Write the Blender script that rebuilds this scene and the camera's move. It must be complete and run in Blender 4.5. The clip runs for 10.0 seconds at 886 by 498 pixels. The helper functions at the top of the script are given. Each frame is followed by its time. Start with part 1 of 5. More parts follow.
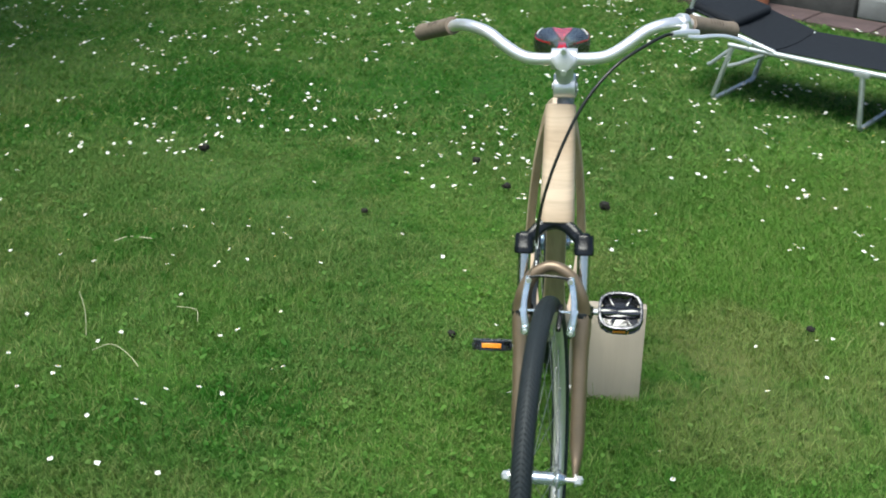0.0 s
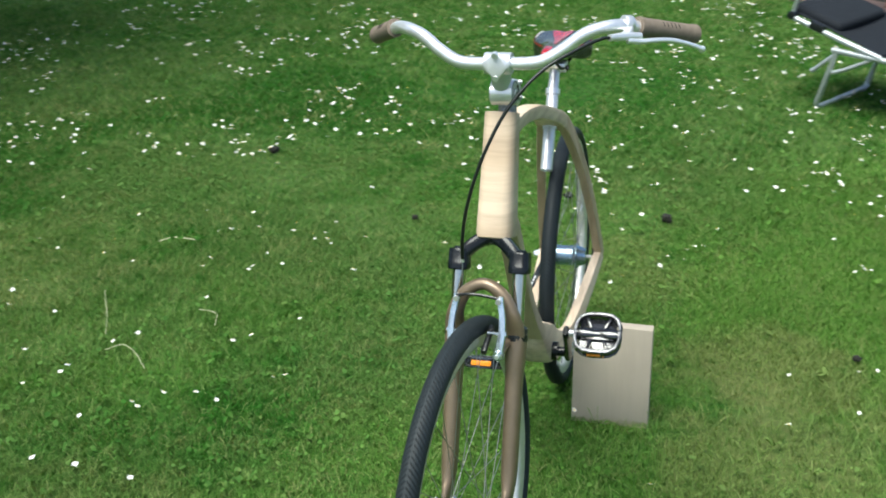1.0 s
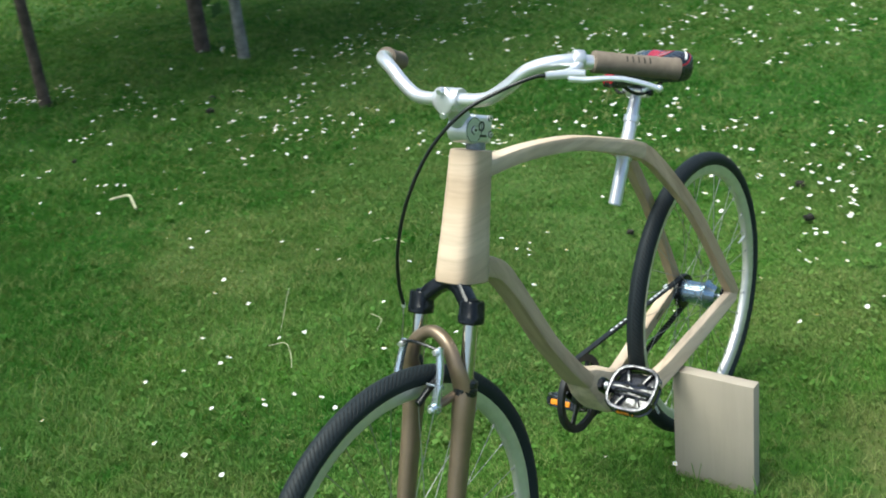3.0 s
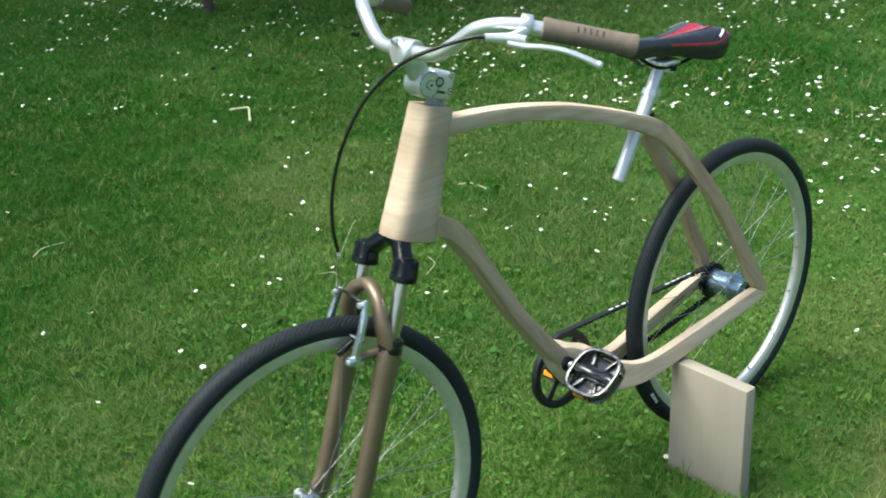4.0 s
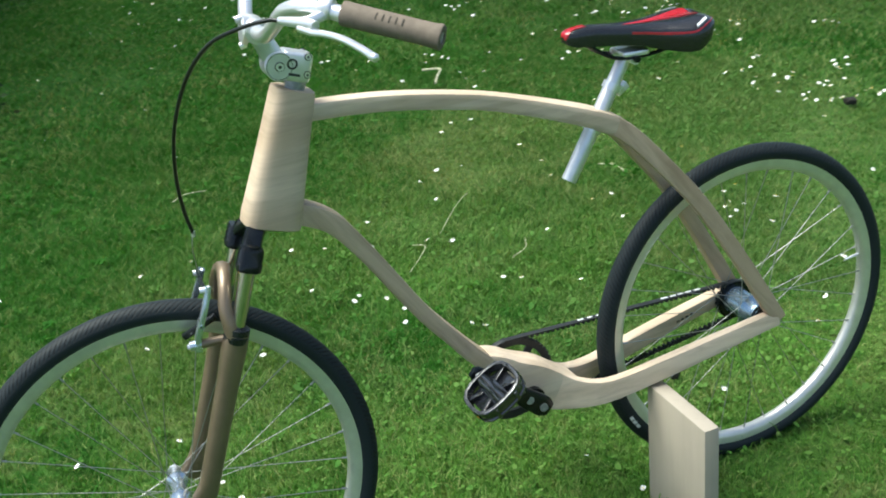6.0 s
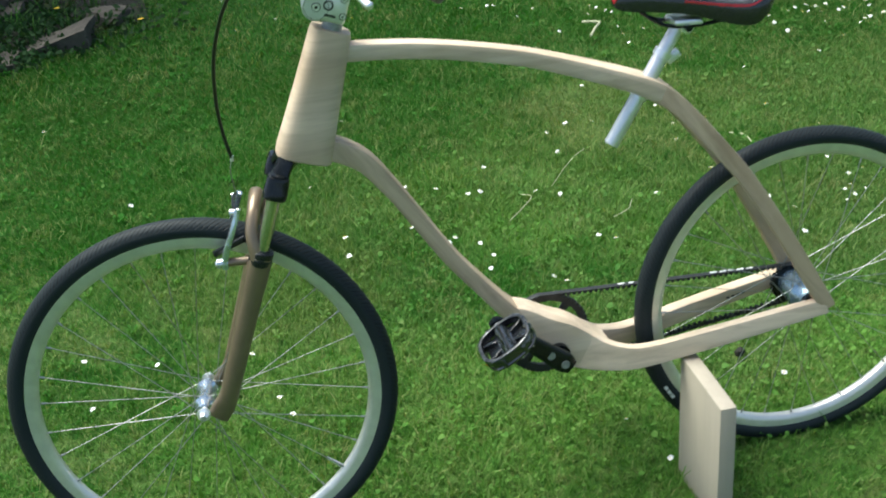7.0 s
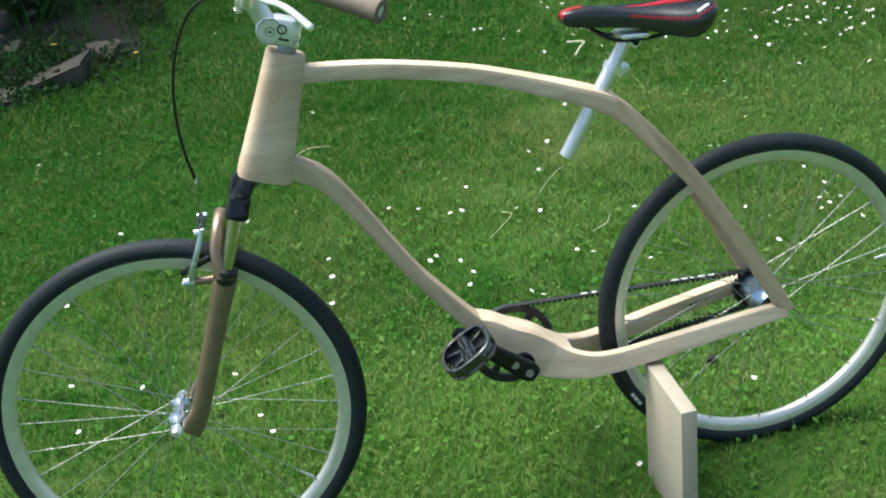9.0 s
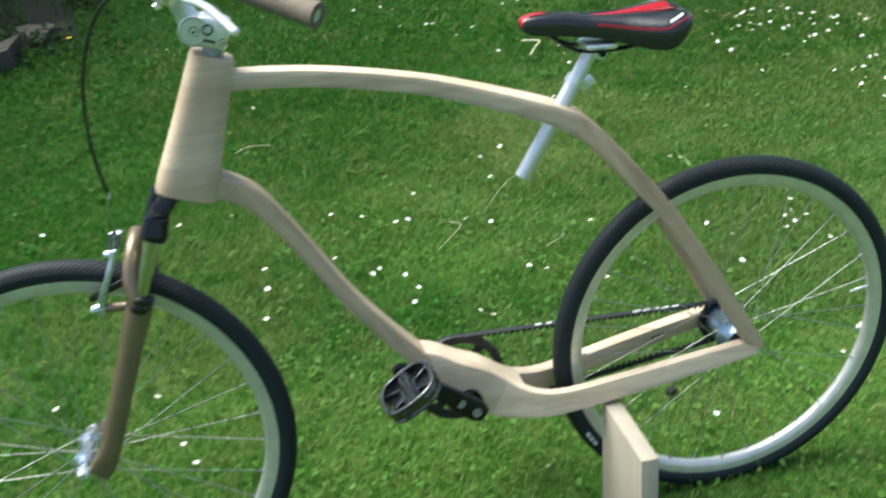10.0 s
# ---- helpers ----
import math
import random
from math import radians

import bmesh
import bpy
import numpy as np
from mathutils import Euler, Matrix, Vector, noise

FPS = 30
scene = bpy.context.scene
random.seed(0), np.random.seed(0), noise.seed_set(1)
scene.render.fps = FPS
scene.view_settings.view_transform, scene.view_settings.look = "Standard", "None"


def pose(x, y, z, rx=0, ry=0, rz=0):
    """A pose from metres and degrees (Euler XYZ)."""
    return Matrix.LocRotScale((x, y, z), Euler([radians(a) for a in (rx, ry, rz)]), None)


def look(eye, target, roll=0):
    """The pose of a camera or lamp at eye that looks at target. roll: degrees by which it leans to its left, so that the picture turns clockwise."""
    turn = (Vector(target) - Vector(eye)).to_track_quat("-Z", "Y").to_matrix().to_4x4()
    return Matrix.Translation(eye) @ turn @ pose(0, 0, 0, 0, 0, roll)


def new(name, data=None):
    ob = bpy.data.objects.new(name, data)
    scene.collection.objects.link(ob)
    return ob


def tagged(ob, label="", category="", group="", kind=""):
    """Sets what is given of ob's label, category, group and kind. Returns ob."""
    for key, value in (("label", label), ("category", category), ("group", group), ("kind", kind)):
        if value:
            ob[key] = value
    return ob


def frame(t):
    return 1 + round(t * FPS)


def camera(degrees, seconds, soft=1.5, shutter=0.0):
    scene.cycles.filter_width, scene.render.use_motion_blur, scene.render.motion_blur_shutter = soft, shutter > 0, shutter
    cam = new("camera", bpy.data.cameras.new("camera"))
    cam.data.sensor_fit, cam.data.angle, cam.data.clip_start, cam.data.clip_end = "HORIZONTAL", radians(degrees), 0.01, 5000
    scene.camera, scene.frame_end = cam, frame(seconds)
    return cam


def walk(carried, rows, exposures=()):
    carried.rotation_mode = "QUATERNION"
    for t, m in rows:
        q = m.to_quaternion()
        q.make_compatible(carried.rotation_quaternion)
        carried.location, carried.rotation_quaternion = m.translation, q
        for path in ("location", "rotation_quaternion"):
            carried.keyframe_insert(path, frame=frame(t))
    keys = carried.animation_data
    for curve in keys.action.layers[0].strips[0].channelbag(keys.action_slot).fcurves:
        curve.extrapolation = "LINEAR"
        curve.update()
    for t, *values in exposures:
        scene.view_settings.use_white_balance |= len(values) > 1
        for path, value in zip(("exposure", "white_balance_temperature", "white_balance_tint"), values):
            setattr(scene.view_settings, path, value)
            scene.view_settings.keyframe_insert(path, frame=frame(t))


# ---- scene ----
cam = camera(39.1, 10.0, soft=1.8, shutter=0.5)
PATH = [
    (0, (0.013, -0.135, 1.708), (-0.006, 1.69, 0.891), 1.1),
    (0.5, (0.245, -0.066, 1.686), (0.088, 1.751, 0.866), 1.6),
    (1, (0.471, 0.027, 1.676), (0.157, 1.827, 0.864), -1.0),
    (1.5, (0.722, 0.061, 1.686), (0.159, 1.774, 0.82), -1.6),
    (2, (0.92, 0.147, 1.681), (0.213, 1.83, 0.864), -2.6),
    (2.5, (1.087, 0.324, 1.677), (0.223, 1.928, 0.852), -3.5),
    (2.7, (1.15, 0.389, 1.677), (0.228, 1.967, 0.866), -5.5),
    (3.8, (1.547, 0.709, 1.659), (0.307, 2.034, 0.818), -4.0),
    (4, (1.584, 0.789, 1.649), (0.315, 2.075, 0.79), -3.5),
    (4.5, (1.669, 0.982, 1.643), (0.307, 2.174, 0.792), -4.7),
    (5, (1.809, 1.178, 1.625), (0.312, 2.183, 0.759), -4.8),
    (5.5, (1.928, 1.365, 1.614), (0.355, 2.273, 0.776), -4.7),
    (5.7, (1.95, 1.441, 1.601), (0.361, 2.303, 0.745), -5.5),
    (6.8, (2.104, 1.804, 1.559), (0.386, 2.288, 0.656), -6.3),
    (7, (2.15, 1.839, 1.58), (0.427, 2.27, 0.661), -5.5),
    (7.5, (2.208, 1.879, 1.598), (0.45, 2.326, 0.755), -5.5),
    (8, (2.227, 1.87, 1.593), (0.466, 2.316, 0.757), -5.9),
    (8.5, (2.238, 1.886, 1.586), (0.473, 2.306, 0.745), -6.5),
    (9, (2.239, 1.918, 1.576), (0.491, 2.331, 0.698), -7.4),
    (9.5, (2.186, 1.934, 1.559), (0.452, 2.333, 0.647), -7.1),
    (10, (2.029, 1.985, 1.538), (0.312, 2.474, 0.635), -5.0),
]
walk(cam, [(t, look(eye, target, roll)) for t, eye, target, roll in PATH], [(0, 0.30, 6480, 3), (1.2, 0.43, 6470, 1), (2.5, 0.43, 6470, -0.5), (5.0, 0.52, 6460, -0.5), (10, 0.69, 6460, 0.5)])

# ---- light ----
SUN_AZ, SUN_EL = radians(216.0), radians(67.0)      # compass way to the sun (from +y, clockwise) and its height
world = bpy.data.worlds.new("sky")
scene.world = world
world.use_nodes = True
wn = world.node_tree.nodes
sky = wn.new("ShaderNodeTexSky")
sky.sky_type, sky.sun_disc = "NISHITA", False
sky.air_density, sky.dust_density = 0.75, 2.5
sky.sun_elevation, sky.sun_rotation = SUN_EL, SUN_AZ
world.node_tree.links.new(sky.outputs[0], wn["Background"].inputs[0])
wn["Background"].inputs[1].default_value = 0.15
sun = new("sun", bpy.data.lights.new("sun", "SUN"))
sun.data.energy, sun.data.angle, sun.data.color = 4.3, radians(42.0), (1.0, 0.98, 0.935)
to_sun = Vector((math.sin(SUN_AZ) * math.cos(SUN_EL), math.cos(SUN_AZ) * math.cos(SUN_EL), math.sin(SUN_EL)))
sun.matrix_world = look(to_sun * 30, (0, 0, 0))


# ---- materials ----
class Nodes:
    """Short forms for building a node material."""

    def __init__(self, name):
        self.mat = bpy.data.materials.new(name)
        self.mat.use_nodes = True
        self.tree = self.mat.node_tree
        self.bsdf = self.tree.nodes["Principled BSDF"]
        self.coord = self.tree.nodes.new("ShaderNodeTexCoord")

    def add(self, kind, **values):
        n = self.tree.nodes.new(kind)
        for key, value in values.items():
            n.inputs[key.replace("_", " ")].default_value = value
        return n

    def link(self, a, b):
        self.tree.links.new(a, b)

    def place(self, scale=(1, 1, 1), turn=(0, 0, 0), source="Object"):
        m = self.add("ShaderNodeMapping", Scale=scale, Rotation=turn)
        self.link(self.coord.outputs[source], m.inputs[0])
        return m.outputs[0]

    def noise(self, at, scale, detail=4.0, rough=0.55, twist=0.0):
        n = self.add("ShaderNodeTexNoise", Scale=scale, Detail=detail, Roughness=rough, Distortion=twist)
        self.link(at, n.inputs["Vector"])
        return n.outputs[0]

    def ramp(self, value, *stops):
        r = self.tree.nodes.new("ShaderNodeValToRGB")
        e = r.color_ramp.elements
        while len(e) < len(stops):
            e.new(0.5)
        for s, (p, c) in zip(e, stops):
            s.position, s.color = p, (*c, 1) if isinstance(c, tuple) else (c, c, c, 1)
        self.link(value, r.inputs[0])
        return r.outputs[0]

    def mix(self, f, a, b, how="MIX"):
        m = self.tree.nodes.new("ShaderNodeMix")
        m.data_type, m.blend_type = "RGBA", how
        for s, v in ((m.inputs[0], f), (m.inputs[6], a), (m.inputs[7], b)):
            if isinstance(v, (int, float)):
                s.default_value = v
            elif isinstance(v, tuple):
                s.default_value = (*v, 1)
            else:
                self.link(v, s)
        return m.outputs[2]

    def maths(self, op, a, b):
        m = self.tree.nodes.new("ShaderNodeMath")
        m.operation = op
        for s, v in zip(m.inputs, (a, b)):
            if isinstance(v, (int, float)):
                s.default_value = v
            else:
                self.link(v, s)
        return m.outputs[0]

    def done(self, color, rough=0.5, metal=0.0, bump=None, depth=0.001, spec=None, coat=0.0):
        for key, v in (("Base Color", color), ("Roughness", rough), ("Metallic", metal)):
            s = self.bsdf.inputs[key]
            if isinstance(v, tuple):
                s.default_value = (*v, 1)
            elif isinstance(v, (int, float)):
                s.default_value = v
            else:
                self.link(v, s)
        if spec is not None:
            self.bsdf.inputs["Specular IOR Level"].default_value = spec
        self.bsdf.inputs["Coat Weight"].default_value = coat
        if bump is not None:
            b = self.add("ShaderNodeBump", Strength=0.6, Distance=depth)
            self.link(bump, b.inputs["Height"])
            self.link(b.outputs[0], self.bsdf.inputs["Normal"])
        return self.mat


def plain(name, color, rough=0.5, metal=0.0, vary=0.15, scale=40.0, depth=0.0001, spec=None, coat=0.0):
    """A surface of one colour with fine mottling and wear in its gloss."""
    n = Nodes(name)
    at = n.place()
    a, b = n.noise(at, scale), n.noise(at, scale * 7, 3)
    dark, light = tuple(c * (1 - vary) for c in color), tuple(min(1, c * (1 + vary)) for c in color)
    c = n.mix(n.ramp(a, (0.35, 0.0), (0.65, 1.0)), dark, light)
    spread = 0.015 if metal > 0.5 else 0.08
    r = n.ramp(b, (0.3, max(0.03, rough - spread)), (0.7, min(1, rough + spread)))
    return n.done(c, r, metal, b, depth, spec, coat)


def timber(name, stretch, light, dark, scale=1.0, rough=0.5, slope=0.0, streak=0.6):
    """Pale planed wood; the grain runs along the axis whose stretch is small, turned up from x by slope."""
    n = Nodes(name)
    along_grain = n.add("ShaderNodeMapping", Rotation=(0, radians(slope), 0))
    stretched = n.add("ShaderNodeMapping", Scale=stretch)
    n.link(n.coord.outputs["Object"], along_grain.inputs[0])
    n.link(along_grain.outputs[0], stretched.inputs[0])
    at = stretched.outputs[0]
    fine, wide = n.noise(at, 60 * scale, 6, 0.65, 0.4), n.noise(at, 14 * scale, 4, 0.5, 1.2)
    blot = n.noise(n.place(), 9, 3)
    c = n.mix(n.ramp(wide, (0.38, 0.0), (0.62, 1.0)), light, dark)
    c = n.mix(n.ramp(fine, (0.44, 0.0), (0.66, streak)), c, tuple(x * 0.68 for x in dark))
    c = n.mix(n.ramp(blot, (0.4, 0.0), (0.7, 0.35)), c, tuple(x * 1.12 for x in light))
    return n.done(c, n.ramp(fine, (0.3, rough - 0.06), (0.7, rough + 0.12)), 0, fine, 0.0005, 0.4)


ash_along = timber("ash_bent", (0.09, 1, 1), (0.72, 0.58, 0.44), (0.57, 0.438, 0.308))
ash_head = timber("ash_turned", (0.10, 0.10, 1.6), (0.67, 0.535, 0.40), (0.51, 0.385, 0.268), 0.5)
# the same ash in a browner tone, for down tube and seat stays
ash_brown = timber("ash_browner", (0.09, 1, 1), (0.575, 0.440, 0.308), (0.44, 0.322, 0.210), slope=56)
pine_board = timber("pine_board", (1, 1, 0.08), (0.45, 0.392, 0.318), (0.42, 0.362, 0.288), 0.5, 0.6, streak=0.22)
alloy = plain("polished_alloy", (0.90, 0.91, 0.93), 0.30, 0.75, 0.04)
alloy_satin = plain("satin_alloy", (0.80, 0.81, 0.83), 0.38, 0.75, 0.06)
arm_alloy = plain("brake_alloy", (0.58, 0.66, 0.72), 0.26, 0.85, 0.08)
bolt_grey = plain("dull_bolt_steel", (0.30, 0.31, 0.32), 0.42, 0.35, 0.2, 120)
rim_alloy = plain("rim_alloy", (0.76, 0.75, 0.71), 0.40, 0.70, 0.06)
steel = plain("spoke_steel", (0.40, 0.40, 0.385), 0.46, 1.0, 0.05)
hub_blue = plain("hub_alloy", (0.33, 0.45, 0.55), 0.26, 0.85, 0.03)
stem_grey = plain("stem_alloy", (0.74, 0.755, 0.77), 0.33, 0.65, 0.06)
black_metal = plain("black_paint", (0.006, 0.008, 0.010), 0.20, 0.0, 0.3, 60, spec=0.35)
black_plastic = plain("black_plastic", (0.010, 0.012, 0.014), 0.30, 0.0, 0.3)
pedal_black = plain("pedal_enamel", (0.012, 0.013, 0.015), 0.17, 0.0, 0.2, 60, spec=0.9, coat=0.8)
belt_black = plain("belt_rubber", (0.010, 0.013, 0.015), 0.55, 0.0, 0.3, 90)
cable_black = plain("cable_sheath", (0.008, 0.010, 0.009), 0.35, 0.0, 0.2)
bronze = plain("bronze_paint", (0.225, 0.168, 0.112), 0.40, 0.5, 0.08, 25, 0.0002, coat=0.3)
grip_brown = plain("grip_rubber", (0.185, 0.150, 0.118), 0.78, 0.0, 0.09, 90, 0.0005, 0.25)
slot_brown = plain("slot_shade_rubber", (0.045, 0.036, 0.028), 0.85, 0.0, 0.1)
vinyl_black = plain("saddle_vinyl", (0.013, 0.013, 0.015), 0.24, 0.0, 0.35, 200, 0.0006, coat=0.6)
vinyl_red = plain("red_vinyl", (0.36, 0.012, 0.022), 0.22, 0.0, 0.15, 120, coat=0.5)
white_print = plain("white_print", (0.75, 0.76, 0.76), 0.5, 0.0, 0.05)
dark_print = plain("dark_print", (0.03, 0.035, 0.035), 0.5, 0.0, 0.05)
cage_dark = plain("cage_metal", (0.20, 0.20, 0.21), 0.28, 0.9, 0.4, 70)
amber = plain("amber_reflector", (0.80, 0.27, 0.015), 0.25, 0.0, 0.2, 300)
gold_tube = plain("gold_stanchion", (0.55, 0.55, 0.50), 0.14, 0.97, 0.05)
lounge_alloy = plain("lounger_tube", (0.50, 0.54, 0.56), 0.42, 0.6, 0.08)
lounge_cloth = plain("lounger_cloth", (0.013, 0.016, 0.021), 0.85, 0.0, 0.25, 150, 0.001, 0.2)
terracotta = plain("terracotta", (0.33, 0.13, 0.07), 0.8, 0.0, 0.2, 12, 0.002)
# pink darkened: the house's shade on the slabs is put into the colour
paving_pink_shaded = plain("shaded_pink_paving", (0.075, 0.050, 0.049), 0.85, 0.0, 0.2, 6, 0.002)
paving_grey = plain("grey_paving", (0.155, 0.165, 0.165), 0.85, 0.0, 0.2, 5, 0.002)
bark = plain("bark", (0.09, 0.07, 0.055), 0.9, 0.0, 0.4, 22, 0.006)
bark_pale = plain("pale_bark", (0.22, 0.22, 0.20), 0.9, 0.0, 0.3, 22, 0.004)
slab_grey = plain("weathered_slab", (0.17, 0.185, 0.19), 0.85, 0.0, 0.2, 5, 0.002)
# grey darkened to stand for the shade on the kerb
kerb_shaded = plain("shaded_kerb_concrete", (0.055, 0.056, 0.055), 0.9, 0.0, 0.25, 8, 0.003)
stone_red = plain("dark_sandstone", (0.090, 0.078, 0.064), 0.9, 0.0, 0.3, 12, 0.006)
soil_clod = plain("soil_clod", (0.014, 0.014, 0.009), 0.95, 0.0, 0.4, 60, 0.004)
straw_dry = plain("dry_straw", (0.45, 0.45, 0.29), 0.7, 0.0, 0.2, 60)
petal = plain("daisy_petal", (0.82, 0.84, 0.84), 0.6, 0.0, 0.05)
yolk = plain("daisy_eye", (0.75, 0.50, 0.03), 0.7, 0.0, 0.15)


def tyre_rubber():
    n = Nodes("tyre_rubber")
    parts = n.tree.nodes.new("ShaderNodeSeparateXYZ")
    n.link(n.coord.outputs["UV"], parts.inputs[0])
    off = n.maths("ABSOLUTE", n.maths("SUBTRACT", parts.outputs[1], 0.5), 0.0)
    phase = n.maths("ADD", n.maths("MULTIPLY", parts.outputs[0], 225.0), n.maths("MULTIPLY", off, 9.0))
    ridge = n.maths("SINE", n.maths("MULTIPLY", phase, 2 * math.pi), 0.0)
    edge = n.ramp(off, (0.018, 1.0), (0.03, 0.0), (0.25, 0.0), (0.28, 1.0))
    grain = n.noise(n.place(), 180, 3)
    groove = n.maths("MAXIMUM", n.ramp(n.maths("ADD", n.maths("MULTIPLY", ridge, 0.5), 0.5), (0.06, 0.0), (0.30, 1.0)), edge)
    # groove floors are darkened, the shade in them put into the rubber's colour
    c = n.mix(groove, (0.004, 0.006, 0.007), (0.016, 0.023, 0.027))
    c = n.mix(n.ramp(grain, (0.45, 0.0), (0.8, 0.5)), c, (0.024, 0.028, 0.030))
    return n.done(c, 0.58, 0, groove, 0.0022, 0.25)


# where the lawn is drier (straw), duller (moss and worn turf), lusher or darkened for tree shade: x, y, radius,
# strength
STRAW = ((0.82, 3.06, 0.24, 0.75), (0.80, 2.62, 0.26, 0.6), (1.35, 2.75, 0.35, 0.5), (0.35, 3.62, 0.26, 0.4), (-0.75, 2.10, 0.28, 0.3), (-1.55, 3.45, 0.35, 0.3))
DULL = ((-2.1, 5.6, 0.6, 0.6), (0.9, 5.0, 0.4, 0.5), (-0.46, 3.72, 0.42, 0.8), (-1.15, 4.30, 0.55, 0.7), (-0.22, 3.02, 0.30, 0.6), (-1.25, 2.32, 0.30, 0.5), (-1.10, 3.10, 0.36, 0.55), (0.45, 4.35, 0.45, 0.5))
# the spots beyond x = -3 put the trees' shade into the green
LUSH_AND_SHADED = ((-1.75, 1.50, 0.60, 0.9), (-3.5, 2.9, 0.9, 0.9), (-4.5, 3.7, 1.2, 0.9), (-3.3, 2.2, 0.7, 0.9), (-4.6, 2.6, 0.9, 0.9), (-0.75, 2.42, 0.30, 0.45), (-1.03, 5.25, 0.60, 0.9), (-2.65, 1.95, 0.80, 0.9), (-2.50, 3.05, 0.70, 0.8), (-1.60, 2.00, 0.50, 0.7), (-0.95, 3.95, 0.34, 0.4), (-1.75, 2.55, 0.40, 0.6), (-2.2, 4.2, 0.6, 0.6), (0.10, 5.60, 0.6, 0.6))
# spots of lighter yellow-green
LIGHTER = ((-1.10, 2.88, 0.42, 0.5), (0.18, 2.58, 0.42, 0.65), (0.42, 3.00, 0.35, 0.5), (0.62, 2.30, 0.45, 0.6), (1.15, 3.45, 0.65, 0.95), (1.60, 3.90, 0.60, 0.9), (0.85, 3.95, 0.35, 0.6), (1.40, 4.40, 0.55, 0.7), (0.20, 3.30, 0.40, 0.7), (0.15, 4.05, 0.40, 0.6), (-0.10, 2.10, 0.40, 0.4), (1.10, 2.35, 0.40, 0.6), (-0.65, 3.30, 0.30, 0.4))


def patches(n, spots, ragged):
    """How much a place belongs to the patches, with frayed edges."""
    flat = n.add("ShaderNodeVectorMath")
    flat.operation = "MULTIPLY"
    n.link(n.coord.outputs["Object"], flat.inputs[0])
    flat.inputs[1].default_value = (1, 1, 0)
    total = 0.0
    for x, y, r, k in spots:
        d = n.add("ShaderNodeVectorMath")
        d.operation = "DISTANCE"
        n.link(flat.outputs[0], d.inputs[0])
        d.inputs[1].default_value = (x, y, 0)
        far = n.maths("ADD", n.maths("MULTIPLY", d.outputs["Value"], 1 / r), n.maths("MULTIPLY", n.maths("SUBTRACT", ragged, 0.1), -2.0))
        total = n.maths("MAXIMUM", total, n.ramp(far, (0.0, k), (0.45, 0.0)))
    return total


def lawn_tint(n, at, c, straw, dull, lush, lighter):
    """Lays the lawn's patches and its worn mottling, a hand wide and a finger wide, over a green."""
    ragged = n.noise(at, 5.0, 5, 0.7, 0.5)
    wide, mottle, speck = n.noise(at, 2.6, 3, 0.6, 0.6), n.noise(at, 8.0, 4, 0.65, 0.5), n.noise(at, 26.0, 3, 0.6)
    c = n.mix(n.ramp(wide, (0.46, 0.0), (0.60, 0.75)), c, dull)
    c = n.mix(n.ramp(wide, (0.36, 0.8), (0.47, 0.0)), c, lush)
    c = n.mix(n.ramp(mottle, (0.50, 0.0), (0.60, 0.85)), c, dull)
    c = n.mix(n.ramp(mottle, (0.38, 0.85), (0.47, 0.0)), c, lush)
    c = n.mix(patches(n, LIGHTER, ragged), c, lighter)
    c = n.mix(patches(n, LUSH_AND_SHADED, ragged), c, lush)
    c = n.mix(patches(n, DULL, ragged), c, dull)
    c = n.mix(patches(n, STRAW, ragged), c, straw)
    c = n.mix(n.ramp(speck, (0.52, 0.0), (0.70, 0.55)), c, straw)
    return n.mix(n.ramp(speck, (0.30, 0.6), (0.46, 0.0)), c, lush)


def leafy(name, dark, light, dry, dry_share, patch=0.75, dull=(0.106, 0.205, 0.050), lawn=False, fleck=0.0):
    """Blades or leaves: each its own tint, gathered in greener and drier patches."""
    n = Nodes(name)
    geo = n.tree.nodes.new("ShaderNodeNewGeometry")
    each = geo.outputs["Random Per Island"]
    at = n.place()
    broad, small = n.noise(at, patch, 3, 0.6), n.noise(at, 4.5, 3, 0.6)
    g = n.mix(n.ramp(each, (0.0, 0.0), (0.75, 0.7), (0.92, 1.0), (1.0, 1.6)), dark, light)
    g = n.mix(n.ramp(small, (0.35, 0.0), (0.7, 0.6)), g, tuple(x * 0.75 for x in dark))
    g = n.mix(n.ramp(n.maths("ADD", n.maths("MULTIPLY", broad, 0.7), n.maths("MULTIPLY", small, 0.3)), (0.40, 0.0), (0.60, 0.85)), g, dull)
    if lawn:
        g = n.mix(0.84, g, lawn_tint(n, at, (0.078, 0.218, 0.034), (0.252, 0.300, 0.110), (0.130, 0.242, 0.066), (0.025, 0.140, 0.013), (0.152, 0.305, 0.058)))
    if lawn:
        g = n.mix(n.ramp(each, (0.80, 0.0), (1.0, fleck)), g, (0.270, 0.360, 0.130))
        g = n.mix(n.ramp(each, (0.0, 0.7), (0.22, 0.0)), g, tuple(x * 0.6 for x in dark))
    sieve = n.maths("ADD", n.maths("MULTIPLY", n.maths("ADD", broad, small), 0.5), n.maths("MULTIPLY", n.maths("SUBTRACT", each, 0.5), 0.42))
    c = n.mix(n.ramp(sieve, (dry_share, 0.0), (dry_share + 0.22, 0.9)), g, dry)
    out = n.tree.nodes["Material Output"]
    n.done(c, 0.7, 0, spec=0.12)
    thin = n.add("ShaderNodeBsdfTranslucent")
    n.link(n.mix(1.0, c, (1.0, 1.0, 0.55), "MULTIPLY"), thin.inputs[0])
    both = n.add("ShaderNodeMixShader", Fac=0.38 if lawn else 0.30)
    n.link(n.bsdf.outputs[0], both.inputs[1])
    n.link(thin.outputs[0], both.inputs[2])
    n.link(both.outputs[0], out.inputs[0])
    return n.mat


